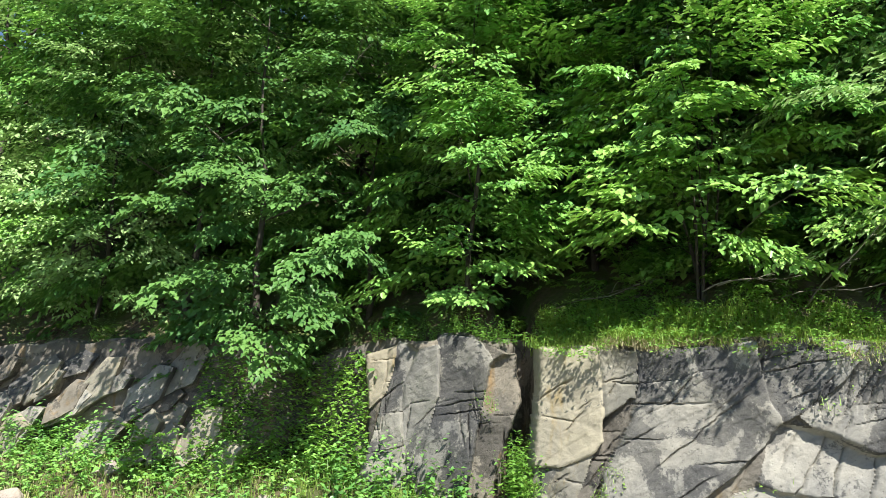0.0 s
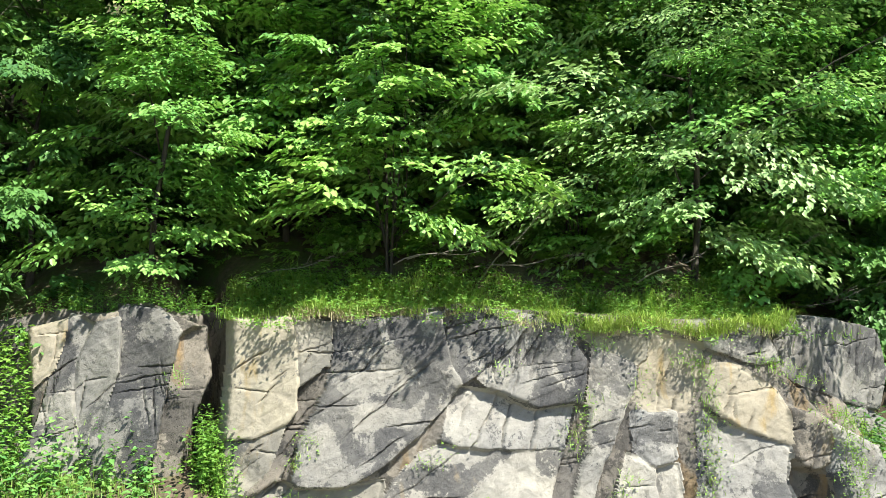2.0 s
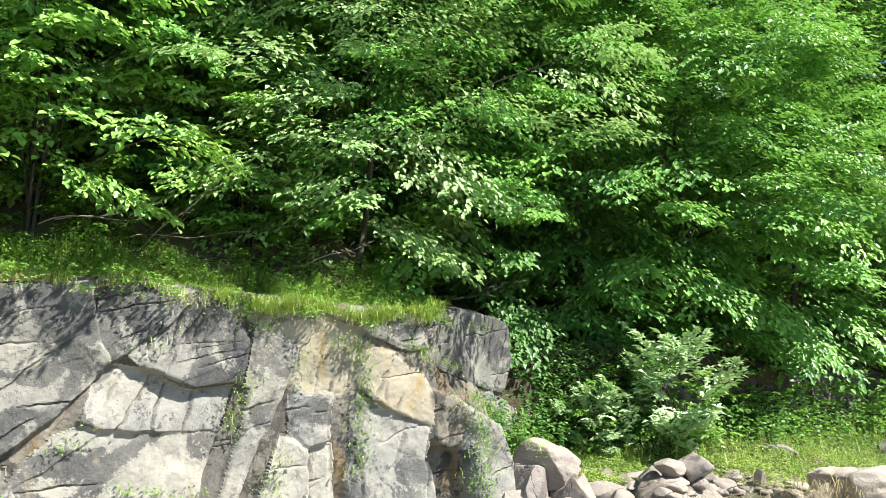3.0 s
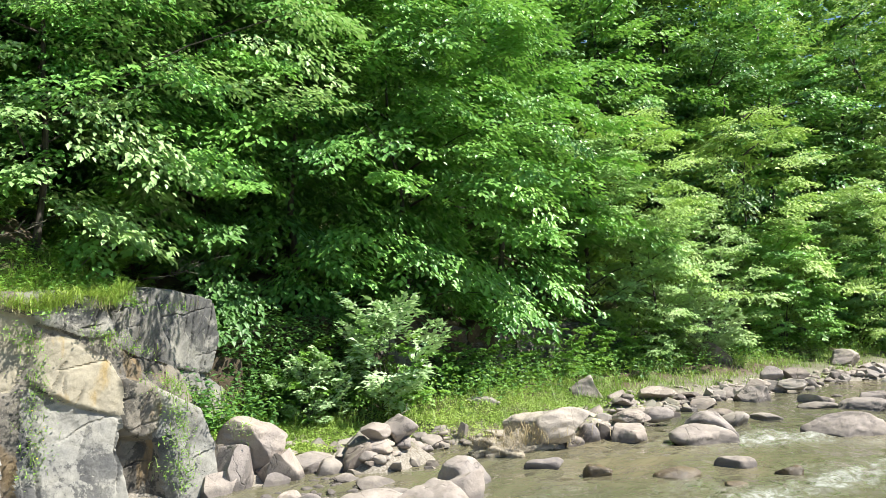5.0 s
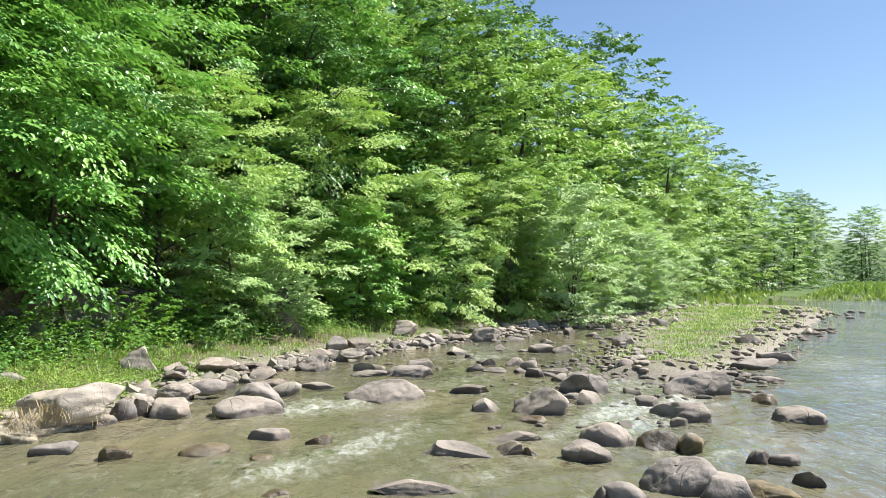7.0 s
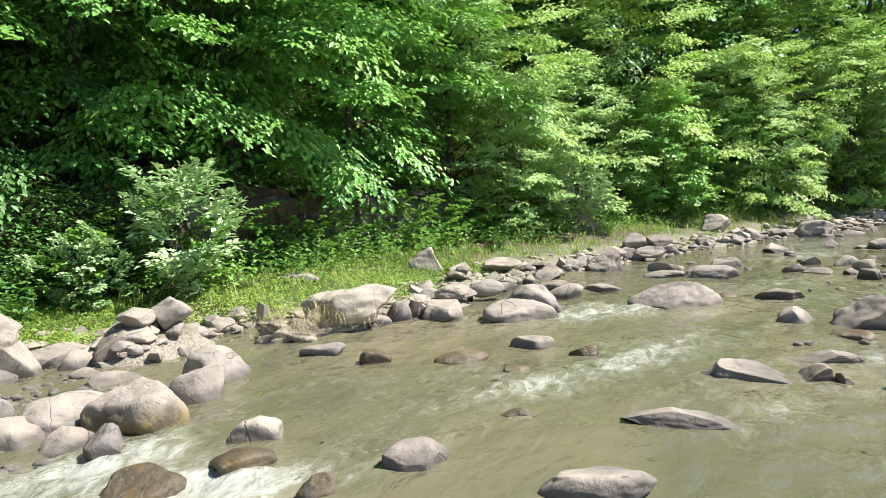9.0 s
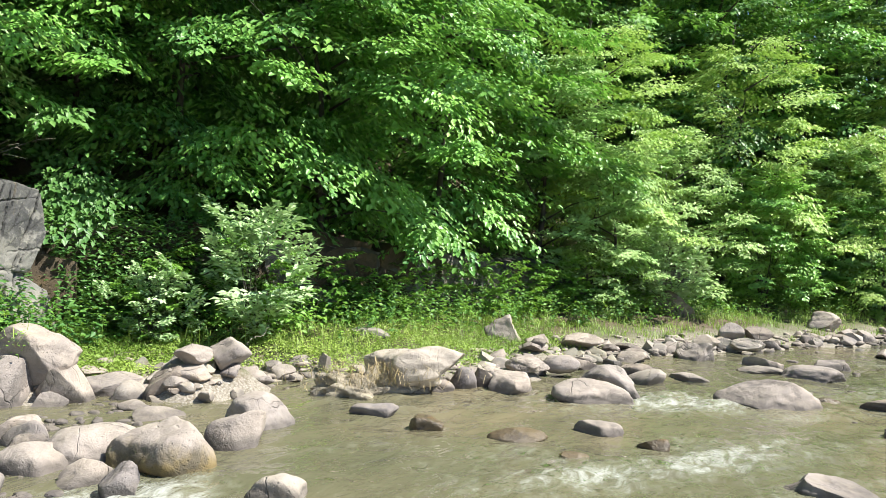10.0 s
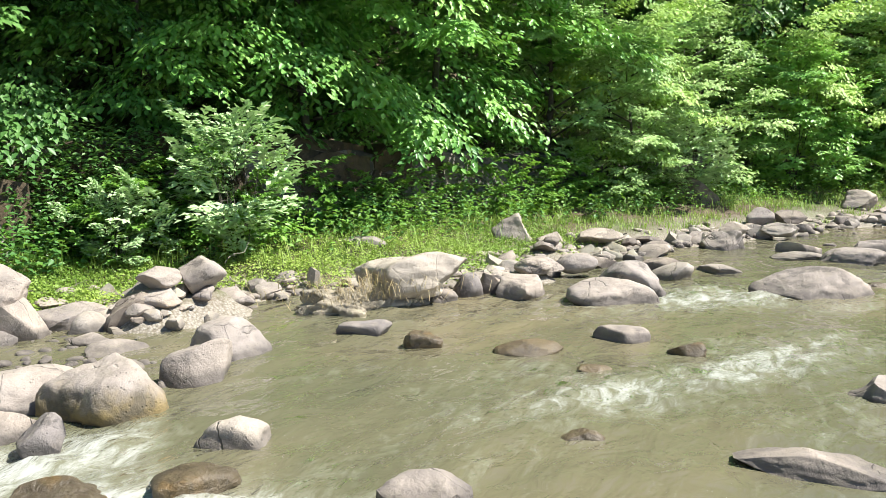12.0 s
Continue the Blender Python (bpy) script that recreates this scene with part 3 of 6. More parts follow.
def cliff_body():
    """The rock mass behind the slabs: an uneven step in the land, open to the recesses between them."""
    xs = np.concatenate([np.arange(-9, 15, 0.09), np.arange(15, 34, 0.3)])
    rows = 26
    verts = np.zeros((rows + 1, len(xs), 3))
    for i, x in enumerate(xs):
        base, high = float(wall(x)), float(brow(x)) + 0.06
        low = float(land(x, base - 0.05)) - 0.35
        for k in range(rows):
            z = low + (high - low) * k / (rows - 1)
            rough = 0.16 * crag((x, z, 2.0), 1.3, 4.0) + 0.05 * crag((x, z, 5.0), 4.0, 9.0)
            gully = 1.0 * math.exp(-(((x - 0.88 - 0.08 * (z - 1)) / 0.15) ** 4))
            verts[k, i] = (x, base + 0.2 * (z - 1.5) + 0.07 + 0.10 * float(step(x, -1.1, -0.8) * step(-x, -8.0, -7.8)) + 0.6 * rough + gully, z)
        verts[rows, i] = (x, base + 1.1, high + 0.1)
    faces = grid_faces(len(xs), rows + 1)
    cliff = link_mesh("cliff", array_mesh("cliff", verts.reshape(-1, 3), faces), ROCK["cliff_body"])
    tagged(cliff, "weathered grey sandstone cliff of tilted slabs with cracks, dark lichen and ochre stains", "cliff", kind="structure")
    return cliff


cliff = cliff_body()


def grain(x, z, seed):
    """Smooth random values in -1..1 on a lattice of unit cells."""
    i, j = np.floor(x), np.floor(z)
    u, v = x - i, z - j
    u, v = u * u * (3 - 2 * u), v * v * (3 - 2 * v)

    def corner(a, b):
        h = np.sin(a * 127.1 + b * 311.7 + seed * 74.7) * 43758.5453
        return (h - np.floor(h)) * 2 - 1

    low = corner(i, j) * (1 - u) + corner(i + 1, j) * u
    return low * (1 - v) + (corner(i, j + 1) * (1 - u) + corner(i + 1, j + 1) * u) * v


def rugged(x, z, scale, octaves, seed, rough=0.55):
    total, size, most = 0.0, 1.0, 0.0
    for k in range(octaves):
        total = total + size * grain(x * scale, z * scale, seed + 1.3 * k)
        most, scale, size = most + size, scale * 2.07, size * rough
    return total / most


def inside(x, z, outline):
    """Distance to the outline, positive inside it."""
    best, odd = np.full(x.shape, 9.0), np.zeros(x.shape, bool)
    for (ax, az), (bx, bz) in zip(outline, outline[1:] + outline[:1]):
        dx, dz = bx - ax, bz - az
        t = np.clip(((x - ax) * dx + (z - az) * dz) / (dx * dx + dz * dz), 0, 1)
        best = np.minimum(best, np.hypot(x - ax - t * dx, z - az - t * dz))
        if dz:
            odd ^= ((az > z) != (bz > z)) & (x < ax + (z - az) * dx / dz)
    return np.where(odd, best, -best)


FACES = []


def face(outline, proud, stone, tilt=(0.0, 0.0)):
    """Notes a slab of the cliff's face: its corners (along, up), how far it stands out, its stone and its lean (outwards per metre along, and up)."""
    FACES.append((outline, proud, stone, tilt))


# the tower beside the cleft
face([(-0.85, 1.98), (-0.52, 2.06), (-0.52, 1.89), (-0.61, 1.56), (-0.80, 1.40)], 0.00, "cliff_tan")
face([(-0.51, 1.89), (-0.46, 2.12), (-0.27, 2.0), (-0.41, 1.66), (-0.42, 1.32), (-0.36, 0.73), (-0.50, 0.55), (-0.72, 0.30), (-1.05, 0.25), (-0.74, 0.92), (-0.60, 1.50)], 0.07, "cliff_slate", (-0.20, -0.10))
face([(-0.26, 2.0), (-0.02, 2.06), (-0.02, 1.55), (-0.15, 1.06), (-0.25, 0.68), (-0.35, 0.78), (-0.40, 1.26), (-0.39, 1.66)], 0.01, "cliff_slate", (0.10, 0.0))
face([(-0.01, 2.22), (0.36, 2.17), (0.55, 1.90), (0.47, 1.57), (0.40, 1.20), (0.32, 0.74), (0.10, 0.45), (-0.20, 0.45), (-0.15, 1.06), (0.0, 1.53)], 0.08, "cliff_slate", (0.05, -0.06))
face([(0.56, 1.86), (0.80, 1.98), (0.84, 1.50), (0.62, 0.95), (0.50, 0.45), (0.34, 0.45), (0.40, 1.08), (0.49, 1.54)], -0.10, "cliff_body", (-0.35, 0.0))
face([(-0.95, 0.30), (-0.50, 0.50), (-0.34, 0.62), (-0.20, 0.42), (0.14, 0.42), (0.30, 0.5), (0.44, 0.3), (0.4, -0.1), (-1.1, -0.1)], 0.13, "cliff_dark", (0.0, -0.25))
# pale block right of the cleft
face([(1.03, 2.06), (1.56, 2.06), (1.59, 1.70), (1.61, 1.36), (1.60, 1.15), (1.48, 1.01), (1.19, 0.88), (0.95, 0.87), (1.01, 1.32), (1.05, 1.61)], 0.08, "cliff_pale", (0.05, -0.05))
face([(0.97, 0.84), (1.20, 0.85), (1.49, 0.98), (1.40, 0.76), (1.37, 0.55), (1.10, 0.40), (0.95, 0.25)], 0.07, "cliff_pale", (0.0, -0.25))
face([(1.58, 2.06), (1.93, 2.0), (1.94, 1.70), (1.88, 1.56), (1.64, 1.38), (1.62, 1.70)], 0.05, "cliff_pale", (-0.05, 0.0))
face([(1.64, 1.34), (1.88, 1.60), (1.84, 1.36), (1.55, 0.85), (1.40, 0.50), (1.10, 0.35), (1.44, 0.78), (1.50, 0.98), (1.62, 1.14)], 0.02, "cliff_body", (0.0, -0.1))
# the great lichen-covered slab and the wedges above its undercut
face([(1.95, 2.0), (2.45, 2.03), (2.90, 2.09), (2.94, 1.60), (3.01, 1.40), (2.90, 1.25), (2.60, 0.92), (2.29, 0.66), (1.93, 0.44), (1.52, 0.42), (1.62, 0.85), (1.86, 1.36), (1.92, 1.66)], 0.20, "cliff_dark", (0.03, -0.05))
face([(2.92, 2.08), (3.10, 2.20), (3.44, 2.14), (3.73, 2.04), (3.56, 1.78), (3.32, 1.58), (3.04, 1.42), (2.96, 1.60)], 0.17, "cliff_dark", (0.0, -0.06))
face([(3.62, 1.90), (3.74, 2.01), (3.84, 1.97), (3.52, 1.50), (3.32, 1.32), (3.22, 1.44), (3.36, 1.58)], 0.12, "cliff_dark", (0.1, 0.0))
face([(3.84, 1.97), (3.96, 1.94), (4.12, 1.62), (4.04, 1.24), (3.66, 1.15), (3.40, 1.30), (3.56, 1.52)], 0.22, "cliff_dark", (0.10, -0.05))
face([(3.02, 1.34), (3.36, 1.28), (3.66, 1.12), (3.97, 1.17), (3.84, 0.78), (2.92, 0.76), (2.84, 0.86), (2.95, 1.17)], 0.05, "cliff_white", (0.0, -0.25))
face([(2.40, 0.46), (2.66, 0.72), (2.88, 0.82), (3.84, 0.75), (3.70, 0.36), (3.58, -0.1), (2.05, -0.1)], 0.12, "cliff_white", (0.0, -0.22))
face([(1.40, 0.45), (1.95, 0.40), (2.30, 0.48), (2.10, -0.1), (1.1, -0.1), (1.1, 0.3)], 0.08, "cliff_pale", (0.0, -0.4))
# leaning ribs
face([(3.92, 0.78), (4.04, 1.10), (4.12, 1.16), (3.98, 0.66), (3.84, 0.30), (3.70, -0.1), (3.60, -0.1), (3.74, 0.40)], 0.06, "cliff_body", (0.0, -0.1))
face([(4.25, 1.74), (4.55, 1.60), (4.53, 1.45), (4.30, 0.96), (4.08, 0.52), (3.95, 0.22), (3.86, -0.1), (3.70, -0.1), (3.99, 0.66), (4.12, 1.15)], 0.15, "cliff_white", (0.14, -0.08))
face([(4.40, 2.04), (4.76, 1.86), (4.72, 1.62), (4.58, 1.60), (4.28, 1.74), (4.16, 1.9)], 0.06, "cliff_pale")
face([(4.77, 1.87), (5.17, 1.74), (5.10, 1.40), (4.93, 1.14), (4.78, 1.15), (4.64, 1.12), (4.55, 1.26)], 0.08, "cliff_tan", (0.04, 0.0))
face([(4.50, 1.10), (4.82, 1.11), (4.77, 0.71), (4.61, 0.62), (4.46, 0.76)], 0.12, "cliff_white", (0.08, -0.10))
face([(4.40, 0.70), (4.61, 0.60), (4.56, 0.15), (4.50, -0.1), (4.10, -0.1), (4.22, 0.3)], 0.18, "cliff_white", (0.0, -0.15))
face([(4.64, 0.60), (4.80, 0.62), (4.77, 0.12), (4.70, -0.1), (4.54, -0.1), (4.59, 0.14)], 0.10, "cliff_white", (0.0, -0.10))
# ochre ledge and the broad grey flank
face([(5.19, 1.54), (5.41, 1.56), (5.70, 1.30), (5.77, 1.02), (5.70, 0.83), (5.30, 0.99), (5.13, 1.22)], 0.24, "cliff_tan", (0.10, -0.30))
face([(5.08, 1.09), (5.28, 0.99), (5.67, 0.80), (5.60, 0.53), (5.62, -0.1), (4.82, -0.1), (4.98, 0.58)], 0.27, "cliff_white", (0.10, -0.22))
face([(5.20, 1.98), (5.49, 2.02), (5.67, 1.90), (5.80, 1.62), (5.60, 1.58), (5.22, 1.74)], 0.18, "cliff_dark", (0.0, 0.15))
face([(6.05, 1.02), (6.36, 0.81), (6.44, 0.42), (6.32, -0.1), (5.96, -0.1), (5.99, 0.58)], 0.44, "cliff_white", (-0.05, -0.18))
face([(5.75, 1.14), (6.02, 1.06), (6.05, 0.86), (5.92, 0.66), (5.83, 0.61), (5.69, 0.76)], 0.34, "cliff_body", (0.1, -0.1))
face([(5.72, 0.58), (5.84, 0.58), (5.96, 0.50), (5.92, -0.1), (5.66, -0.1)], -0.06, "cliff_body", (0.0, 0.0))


def cliff_faces(parent, ground_rock, faces, plane, x_lo, x_hi, fine=0.0115):
    """A face of the cliff: slabs fitted tightly together, with stepped joints, cracks, bedding and worn edges. Each slab is one part."""
    xs, zs = np.arange(x_lo, x_hi, fine), np.arange(-0.1, 2.34, fine)
    x, z = np.meshgrid(xs, zs)
    wx = x + 0.022 * rugged(x, z, 5.0, 4, 3.0)
    wz = z + 0.022 * rugged(x, z, 5.0, 4, 8.0)
    plan = ground_rock + faces
    first, second = np.full(x.shape, -9.0), np.full(x.shape, -9.0)
    owner = np.full(x.shape, -1)
    for k, (outline, *_rest) in enumerate(plan):
        d = inside(wx, wz, outline)
        if k < len(ground_rock):
            owner[d > 0] = k
            continue
        better = d > first
        second = np.where(better, first, np.maximum(second, d))
        owner[better & (d > -0.035)] = k
        first = np.maximum(first, d)
    bed = wz * 0.80 - wx * 0.60
    y, cracks = plane(x, z) + 0.42, np.zeros(x.shape)
    for k, (outline, proud, stone, tilt) in enumerate(plan):
        mine = owner == k
        px, pz = x[mine], z[mine]
        rnd = random.Random(40 + k)
        cx, cz = sum(p[0] for p in outline) / len(outline), sum(p[1] for p in outline) / len(outline)
        span = max(max(p[0] for p in outline) - min(p[0] for p in outline), 0.4)
        base = k < len(ground_rock)
        out = 0.5 * proud + np.clip(0.6 * (tilt[0] * (px - cx) + tilt[1] * (pz - cz)), -0.12, 0.12)
        planes = [(rnd.uniform(-0.5, 0.5) * span, rnd.uniform(-0.4, 0.4) * span, rnd.gauss(0, 0.08), rnd.gauss(0, 0.08), rnd.uniform(-0.01, 0.012)) for _ in range(6)]
        flats = [(px - cx - a) * c + (pz - cz - b) * d + e for a, b, c, d, e in planes]
        out += np.clip(np.minimum(np.maximum(np.maximum(flats[0], flats[1]), flats[2]), np.maximum(flats[3], np.maximum(flats[4], flats[5]))), -0.04, 0.04)
        out += (0.045 if base else 0.016) * rugged(px, pz, 3.0, 5, k * 1.7) + 0.006 * rugged(px, pz, 16.0, 4, k * 2.3, 0.7)
        q = bed[mine] * (7.0 + 3.0 * rnd.random()) + 0.5 * rugged(px, pz, 2.5, 3, k + 0.5)
        out += 0.007 * np.floor(q) % 0.021 - 0.01
        rib = 80 if cx < 1.0 else 40 if cx < 3.2 else 64
        for _ in range(4 if span < 0.7 else 5 if stone == "cliff_white" else 11):
            a = radians(rnd.choice([rib, rib, rib, rib + 14, rib - 42, 10]) + rnd.uniform(-8, 8))
            shift = rnd.uniform(-0.4, 0.4) * span
            side = -(px - cx) * math.sin(a) + (pz - cz) * math.cos(a) - shift + 0.035 * rugged(px, pz, 4.0, 4, k + shift)
            along = (px - cx) * math.cos(a) + (pz - cz) * math.sin(a) - rnd.uniform(-0.3, 0.3) * span
            reach = np.clip(1.5 - np.abs(along) / (rnd.uniform(0.12, 0.4) * span), 0, 1)
            cracks[mine] += reach * (rnd.uniform(0.015, 0.05) * np.exp(-((side / 0.008) ** 2)) + rnd.uniform(-0.008, 0.026) * (side > 0))
        if not base:
            near = first[mine]
            out -= 0.010 * (1 - np.clip(near / 0.014, 0, 1)) ** 2
            gap = near - second[mine]
            out -= 0.020 * np.exp(-((gap / 0.012) ** 2)) * (0.5 + 0.5 * rugged(px, pz, 3.0, 2, k + 9.0))
        y[mine] = plane(px, pz) - out
    for _ in range(3):
        wide = np.pad(y, 1, mode="edge")
        mean = sum(wide[1 + a:wide.shape[0] - 1 + a, 1 + b:wide.shape[1] - 1 + b] for a in (-1, 0, 1) for b in (-1, 0, 1)) / 9
        y = y + (mean - y) * np.clip(np.abs(mean - y) / 0.012 - 0.2, 0.0, 0.85)
    y = y + cracks
    over = z - brow(x) - 0.06 + 0.05 * rugged(x, z, 4.0, 3, 2.0)
    y = y + 1.1 * np.maximum(over, 0)
    jx, jz = 0.004 * rugged(x, z, 60.0, 2, 5.0), 0.004 * rugged(x, z, 60.0, 2, 6.0)
    points = np.stack([x + jx, y, z + jz], -1).reshape(-1, 3)
    quads = grid_faces(len(xs), len(zs))
    held = owner.reshape(-1)[quads]
    whose = np.where(held[:, 0] >= 0, held[:, 0], held.max(1))
    for k, (_outline, _proud, stone, _tilt) in enumerate(plan):
        mine = quads[whose == k]
        if not len(mine):
            continue
        used, index = np.unique(mine, return_inverse=True)
        ob = link_mesh("slab", array_mesh("slab", points[used], index.reshape(-1, 4)), ROCK[stone], parent)
        ob.data.set_sharp_from_angle(angle=radians(36))


BASE = [
    ([(-0.86, 1.98), (-0.40, 2.14), (0.3, 2.2), (0.82, 1.98), (0.84, 1.5), (0.6, 0.7), (0.5, -0.1), (-1.1, -0.1), (-0.80, 0.9)], 0.0, "cliff_body", (0.0, 0.0)),
    ([(1.03, 2.05), (3.1, 2.2), (4.4, 2.1), (5.8, 1.98), (5.86, 1.5), (6.1, 1.12), (6.4, 0.85), (6.62, 0.4), (6.62, -0.1), (0.97, -0.1), (1.0, 1.0)], 0.04, "cliff_body", (0.0, 0.0)),
]
cliff_faces(cliff, BASE, FACES, face_y, -1.16, 6.74)
# the block that closes the cliff, set back and turned towards the river
END_BASE = [([(5.9, 1.60), (7.1, 1.15), (7.70, 1.04), (7.95, 0.8), (8.02, -0.1), (5.9, -0.1)], 0.10, "cliff_body", (0.0, -0.4))]
END = [
    ([(5.9, 1.72), (6.28, 1.99), (6.62, 2.06), (6.80, 1.60), (7.0, 1.19), (6.4, 1.36), (5.9, 1.52)], 0.10, "cliff_dark", (0.0, 0.1)),
    ([(6.64, 2.06), (7.1, 2.04), (7.85, 1.94), (7.93, 1.45), (7.72, 1.09), (7.02, 1.18), (6.82, 1.60)], 0.16, "cliff_slate", (0.08, 0.1)),
    ([(7.05, 1.14), (7.66, 1.03), (7.93, 0.86), (8.0, 0.45), (7.2, 0.6)], 0.20, "cliff_slate", (0.0, -0.3)),
    ([(5.9, 1.46), (6.4, 1.32), (7.0, 1.15), (7.1, 0.75), (6.3, 0.8), (5.9, 1.1)], 0.14, "cliff_body", (0.0, -0.4)),
]
cliff_faces(cliff, END_BASE, END, lambda x, z: 4.80 + 0.205 * x + 0.12 * (z - 1.5), 5.85, 8.1)
# low tilted outcrop upstream, and broken ledges in the shaded wall
pick = random.Random(5)
for i in range(50):
    x = pick.uniform(-7.6, -2.5)
    z = pick.uniform(0.6, 1.85) + 0.02 * (x + 4)
    w, h = pick.uniform(0.3, 0.75), pick.uniform(0.10, 0.26)
    ca, sa = math.cos(0.45 + pick.uniform(-0.2, 0.25)), math.sin(0.45 + pick.uniform(-0.2, 0.25))
    raw = [(-w, -h * pick.uniform(0.4, 1)), (w * pick.uniform(0.2, 0.6), -h), (w, pick.uniform(-0.3, 0.3) * h), (w * pick.uniform(0.3, 0.7), h), (-w * pick.uniform(0.3, 0.9), h * pick.uniform(0.5, 1))]
    shape = [(x + (a * ca - b * sa) * 0.6, z + (a * sa + b * ca) * 0.8) for a, b in raw]
    shift = float(wall(x)) - (8.817 - 0.505 * x)
    slab(shape, (-shift + 0.02 + 0.30 * max(0.0, 1.8 - z) + pick.uniform(-0.05, 0.12)) / 0.6, pick.choice(["cliff_dark", "cliff_pale", "cliff_body", "cliff_pale", "cliff_white"]), cliff, 60 + i, fine=0.07, tilt=(pick.uniform(-0.1, 0.2), -0.35))
for i in range(40):
    x = 7.7 + 5.9 * i / 40 + pick.uniform(-0.1, 0.1)
    z = pick.uniform(0.65, 1.35)
    w, h = pick.uniform(0.25, 0.5), pick.uniform(0.2, 0.4)
    shape = [(x - w, z - h * 0.8), (x + w * 0.8, z - h), (x + w, z + h * 0.7), (x - w * 0.2, z + h), (x - w * 0.9, z + h * 0.5)]
    shift = float(wall(x)) - (8.817 - 0.505 * x)
    slab(shape, (-shift + pick.uniform(-0.10, 0.03)) / 0.6, "earth", cliff, 120 + i, fine=0.09)

# ---- boulders ----
KINDS = {
    "round": ("boulder", 8, 0.08, "smooth grey river boulder"),
    "flat": ("boulder", 7, 0.07, "flat grey-brown river stone"),
    "slab": ("boulder", 12, 0.06, "long slab of grey sandstone"),
    "angular": ("boulder", 11, 0.08, "angular grey-brown sandstone block"),
    "wedge": ("boulder", 13, 0.03, "sharp-edged grey block fallen from the cliff"),
    "pale": ("boulder_pale", 8, 0.08, "pale sun-bleached river stone"),
    "white": ("boulder_pale", 9, 0.13, "large pale grey boulder with silt on its side"),
    "dark": ("boulder_dark", 10, 0.07, "dark grey-brown river stone"),
    "wet": ("boulder_wet", 6, 0.08, "wet brown stone washed over by water"),
    "mossy": ("boulder_moss", 8, 0.07, "grey boulder stained with yellow-brown algae"),
}


def stone_mesh(seed, cuts, rough, level):
    """A unit stone: a ball cut by a few planes, worn at the edges, with uneven skin."""
    rnd = random.Random(seed)
    bm = bmesh.new()
    bmesh.ops.create_icosphere(bm, subdivisions=level, radius=1.0)
    planes = []
    soft_edge = 0.015 if cuts == 13 else 0.045 if cuts > 10 else 0.06 if cuts > 8 else 0.09
    for k in range(cuts):
        a = Vector((rnd.gauss(0, 1), rnd.gauss(0, 1), rnd.gauss(0, 0.8))).normalized()
        if k == 0 and cuts == 12:
            a = Vector((rnd.gauss(0, 0.4), rnd.gauss(0, 0.4), 1.0)).normalized()
        planes.append((a, rnd.uniform(0.28, 0.52) if cuts == 13 else rnd.uniform(0.44, 0.72) if cuts > 8 else rnd.uniform(0.50, 0.80)))
    off = Vector((rnd.uniform(-50, 50), rnd.uniform(-50, 50), rnd.uniform(-50, 50)))
    for v in bm.verts:
        p = v.co.copy()
        for a, d in planes:
            over = p.dot(a) - d
            p -= a * 0.5 * (over + math.sqrt(over * over + soft_edge * soft_edge))
        p += v.co * (rough * 1.3 * noise.fractal(p * 1.2 + off, 1.0, 2.0, 3) + rough * 0.35 * noise.fractal(p * 5 + off, 0.8, 2.0, 3))
        v.co = p
    lo = Vector([min(v.co[k] for v in bm.verts) for k in range(3)])
    hi = Vector([max(v.co[k] for v in bm.verts) for k in range(3)])
    for v in bm.verts:
        v.co = Vector([2 * (v.co[k] - lo[k]) / (hi[k] - lo[k]) - 1 for k in range(3)])
    mesh = bpy.data.meshes.new("stone")
    bm.to_mesh(mesh)
    bm.free()
    mesh.shade_smooth()
    if cuts > 8:
        mesh.set_sharp_from_angle(angle=radians(32))
    return mesh


boulder_seed = [100]


def boulder(x, y, z, width, depth, height, turn, kind):
    """A stone of that width, depth and height above z, sunk a little into its bed."""
    boulder_seed[0] += 1
    stone, cuts, rough, words = KINDS[kind]
    ob = link_mesh("boulder" if width > 0.3 else "stone", stone_mesh(boulder_seed[0], cuts, rough, 5 if width > 0.5 else 4), ROCK[stone])
    height *= 0.84 if kind == "slab" else 1.0
    tall = height * (0.90 if z < 0.1 else 0.62)
    ob.matrix_basis = pose(x, y, z + 0.86 * height - tall, 0, 0, turn) @ Matrix.Diagonal((width * 0.505, depth * 0.53, tall * 0.97, 1))
    where = "on the bank" if z > 0.04 else "standing in the river" if y < float(shore(x)) - 0.1 else "at the water's edge"
    return tagged(ob, f"{words} {where}", "rock", "river boulders")


boulder(5.98, 2.56, 0.00, 0.70, 0.50, 0.37, -39, "mossy")
boulder(7.27, 2.81, 0.00, 0.57, 0.46, 0.33, -48, "round")
boulder(6.73, 2.61, 0.00, 0.45, 0.36, 0.30, -46, "round")
boulder(5.90, 1.59, 0.00, 0.37, 0.26, 0.16, -48, "pale")
boulder(7.14, 4.06, 0.00, 0.33, 0.23, 0.09, -39, "flat")
boulder(7.02, 3.65, 0.00, 0.44, 0.31, 0.11, -41, "flat")
boulder(7.49, 4.78, 0.00, 0.72, 0.40, 0.26, -38, "slab")
boulder(7.41, 4.45, 0.00, 0.37, 0.26, 0.20, -39, "pale")
boulder(7.63, 4.20, 0.08, 0.41, 0.28, 0.28, -41, "dark")
boulder(7.77, 4.08, 0.20, 0.47, 0.26, 0.16, -43, "slab")
boulder(7.87, 4.10, 0.35, 0.37, 0.30, 0.17, -43, "round")
boulder(8.25, 3.97, 0.30, 0.41, 0.33, 0.28, -46, "round")
boulder(8.11, 4.26, 0.00, 0.34, 0.24, 0.17, -44, "pale")
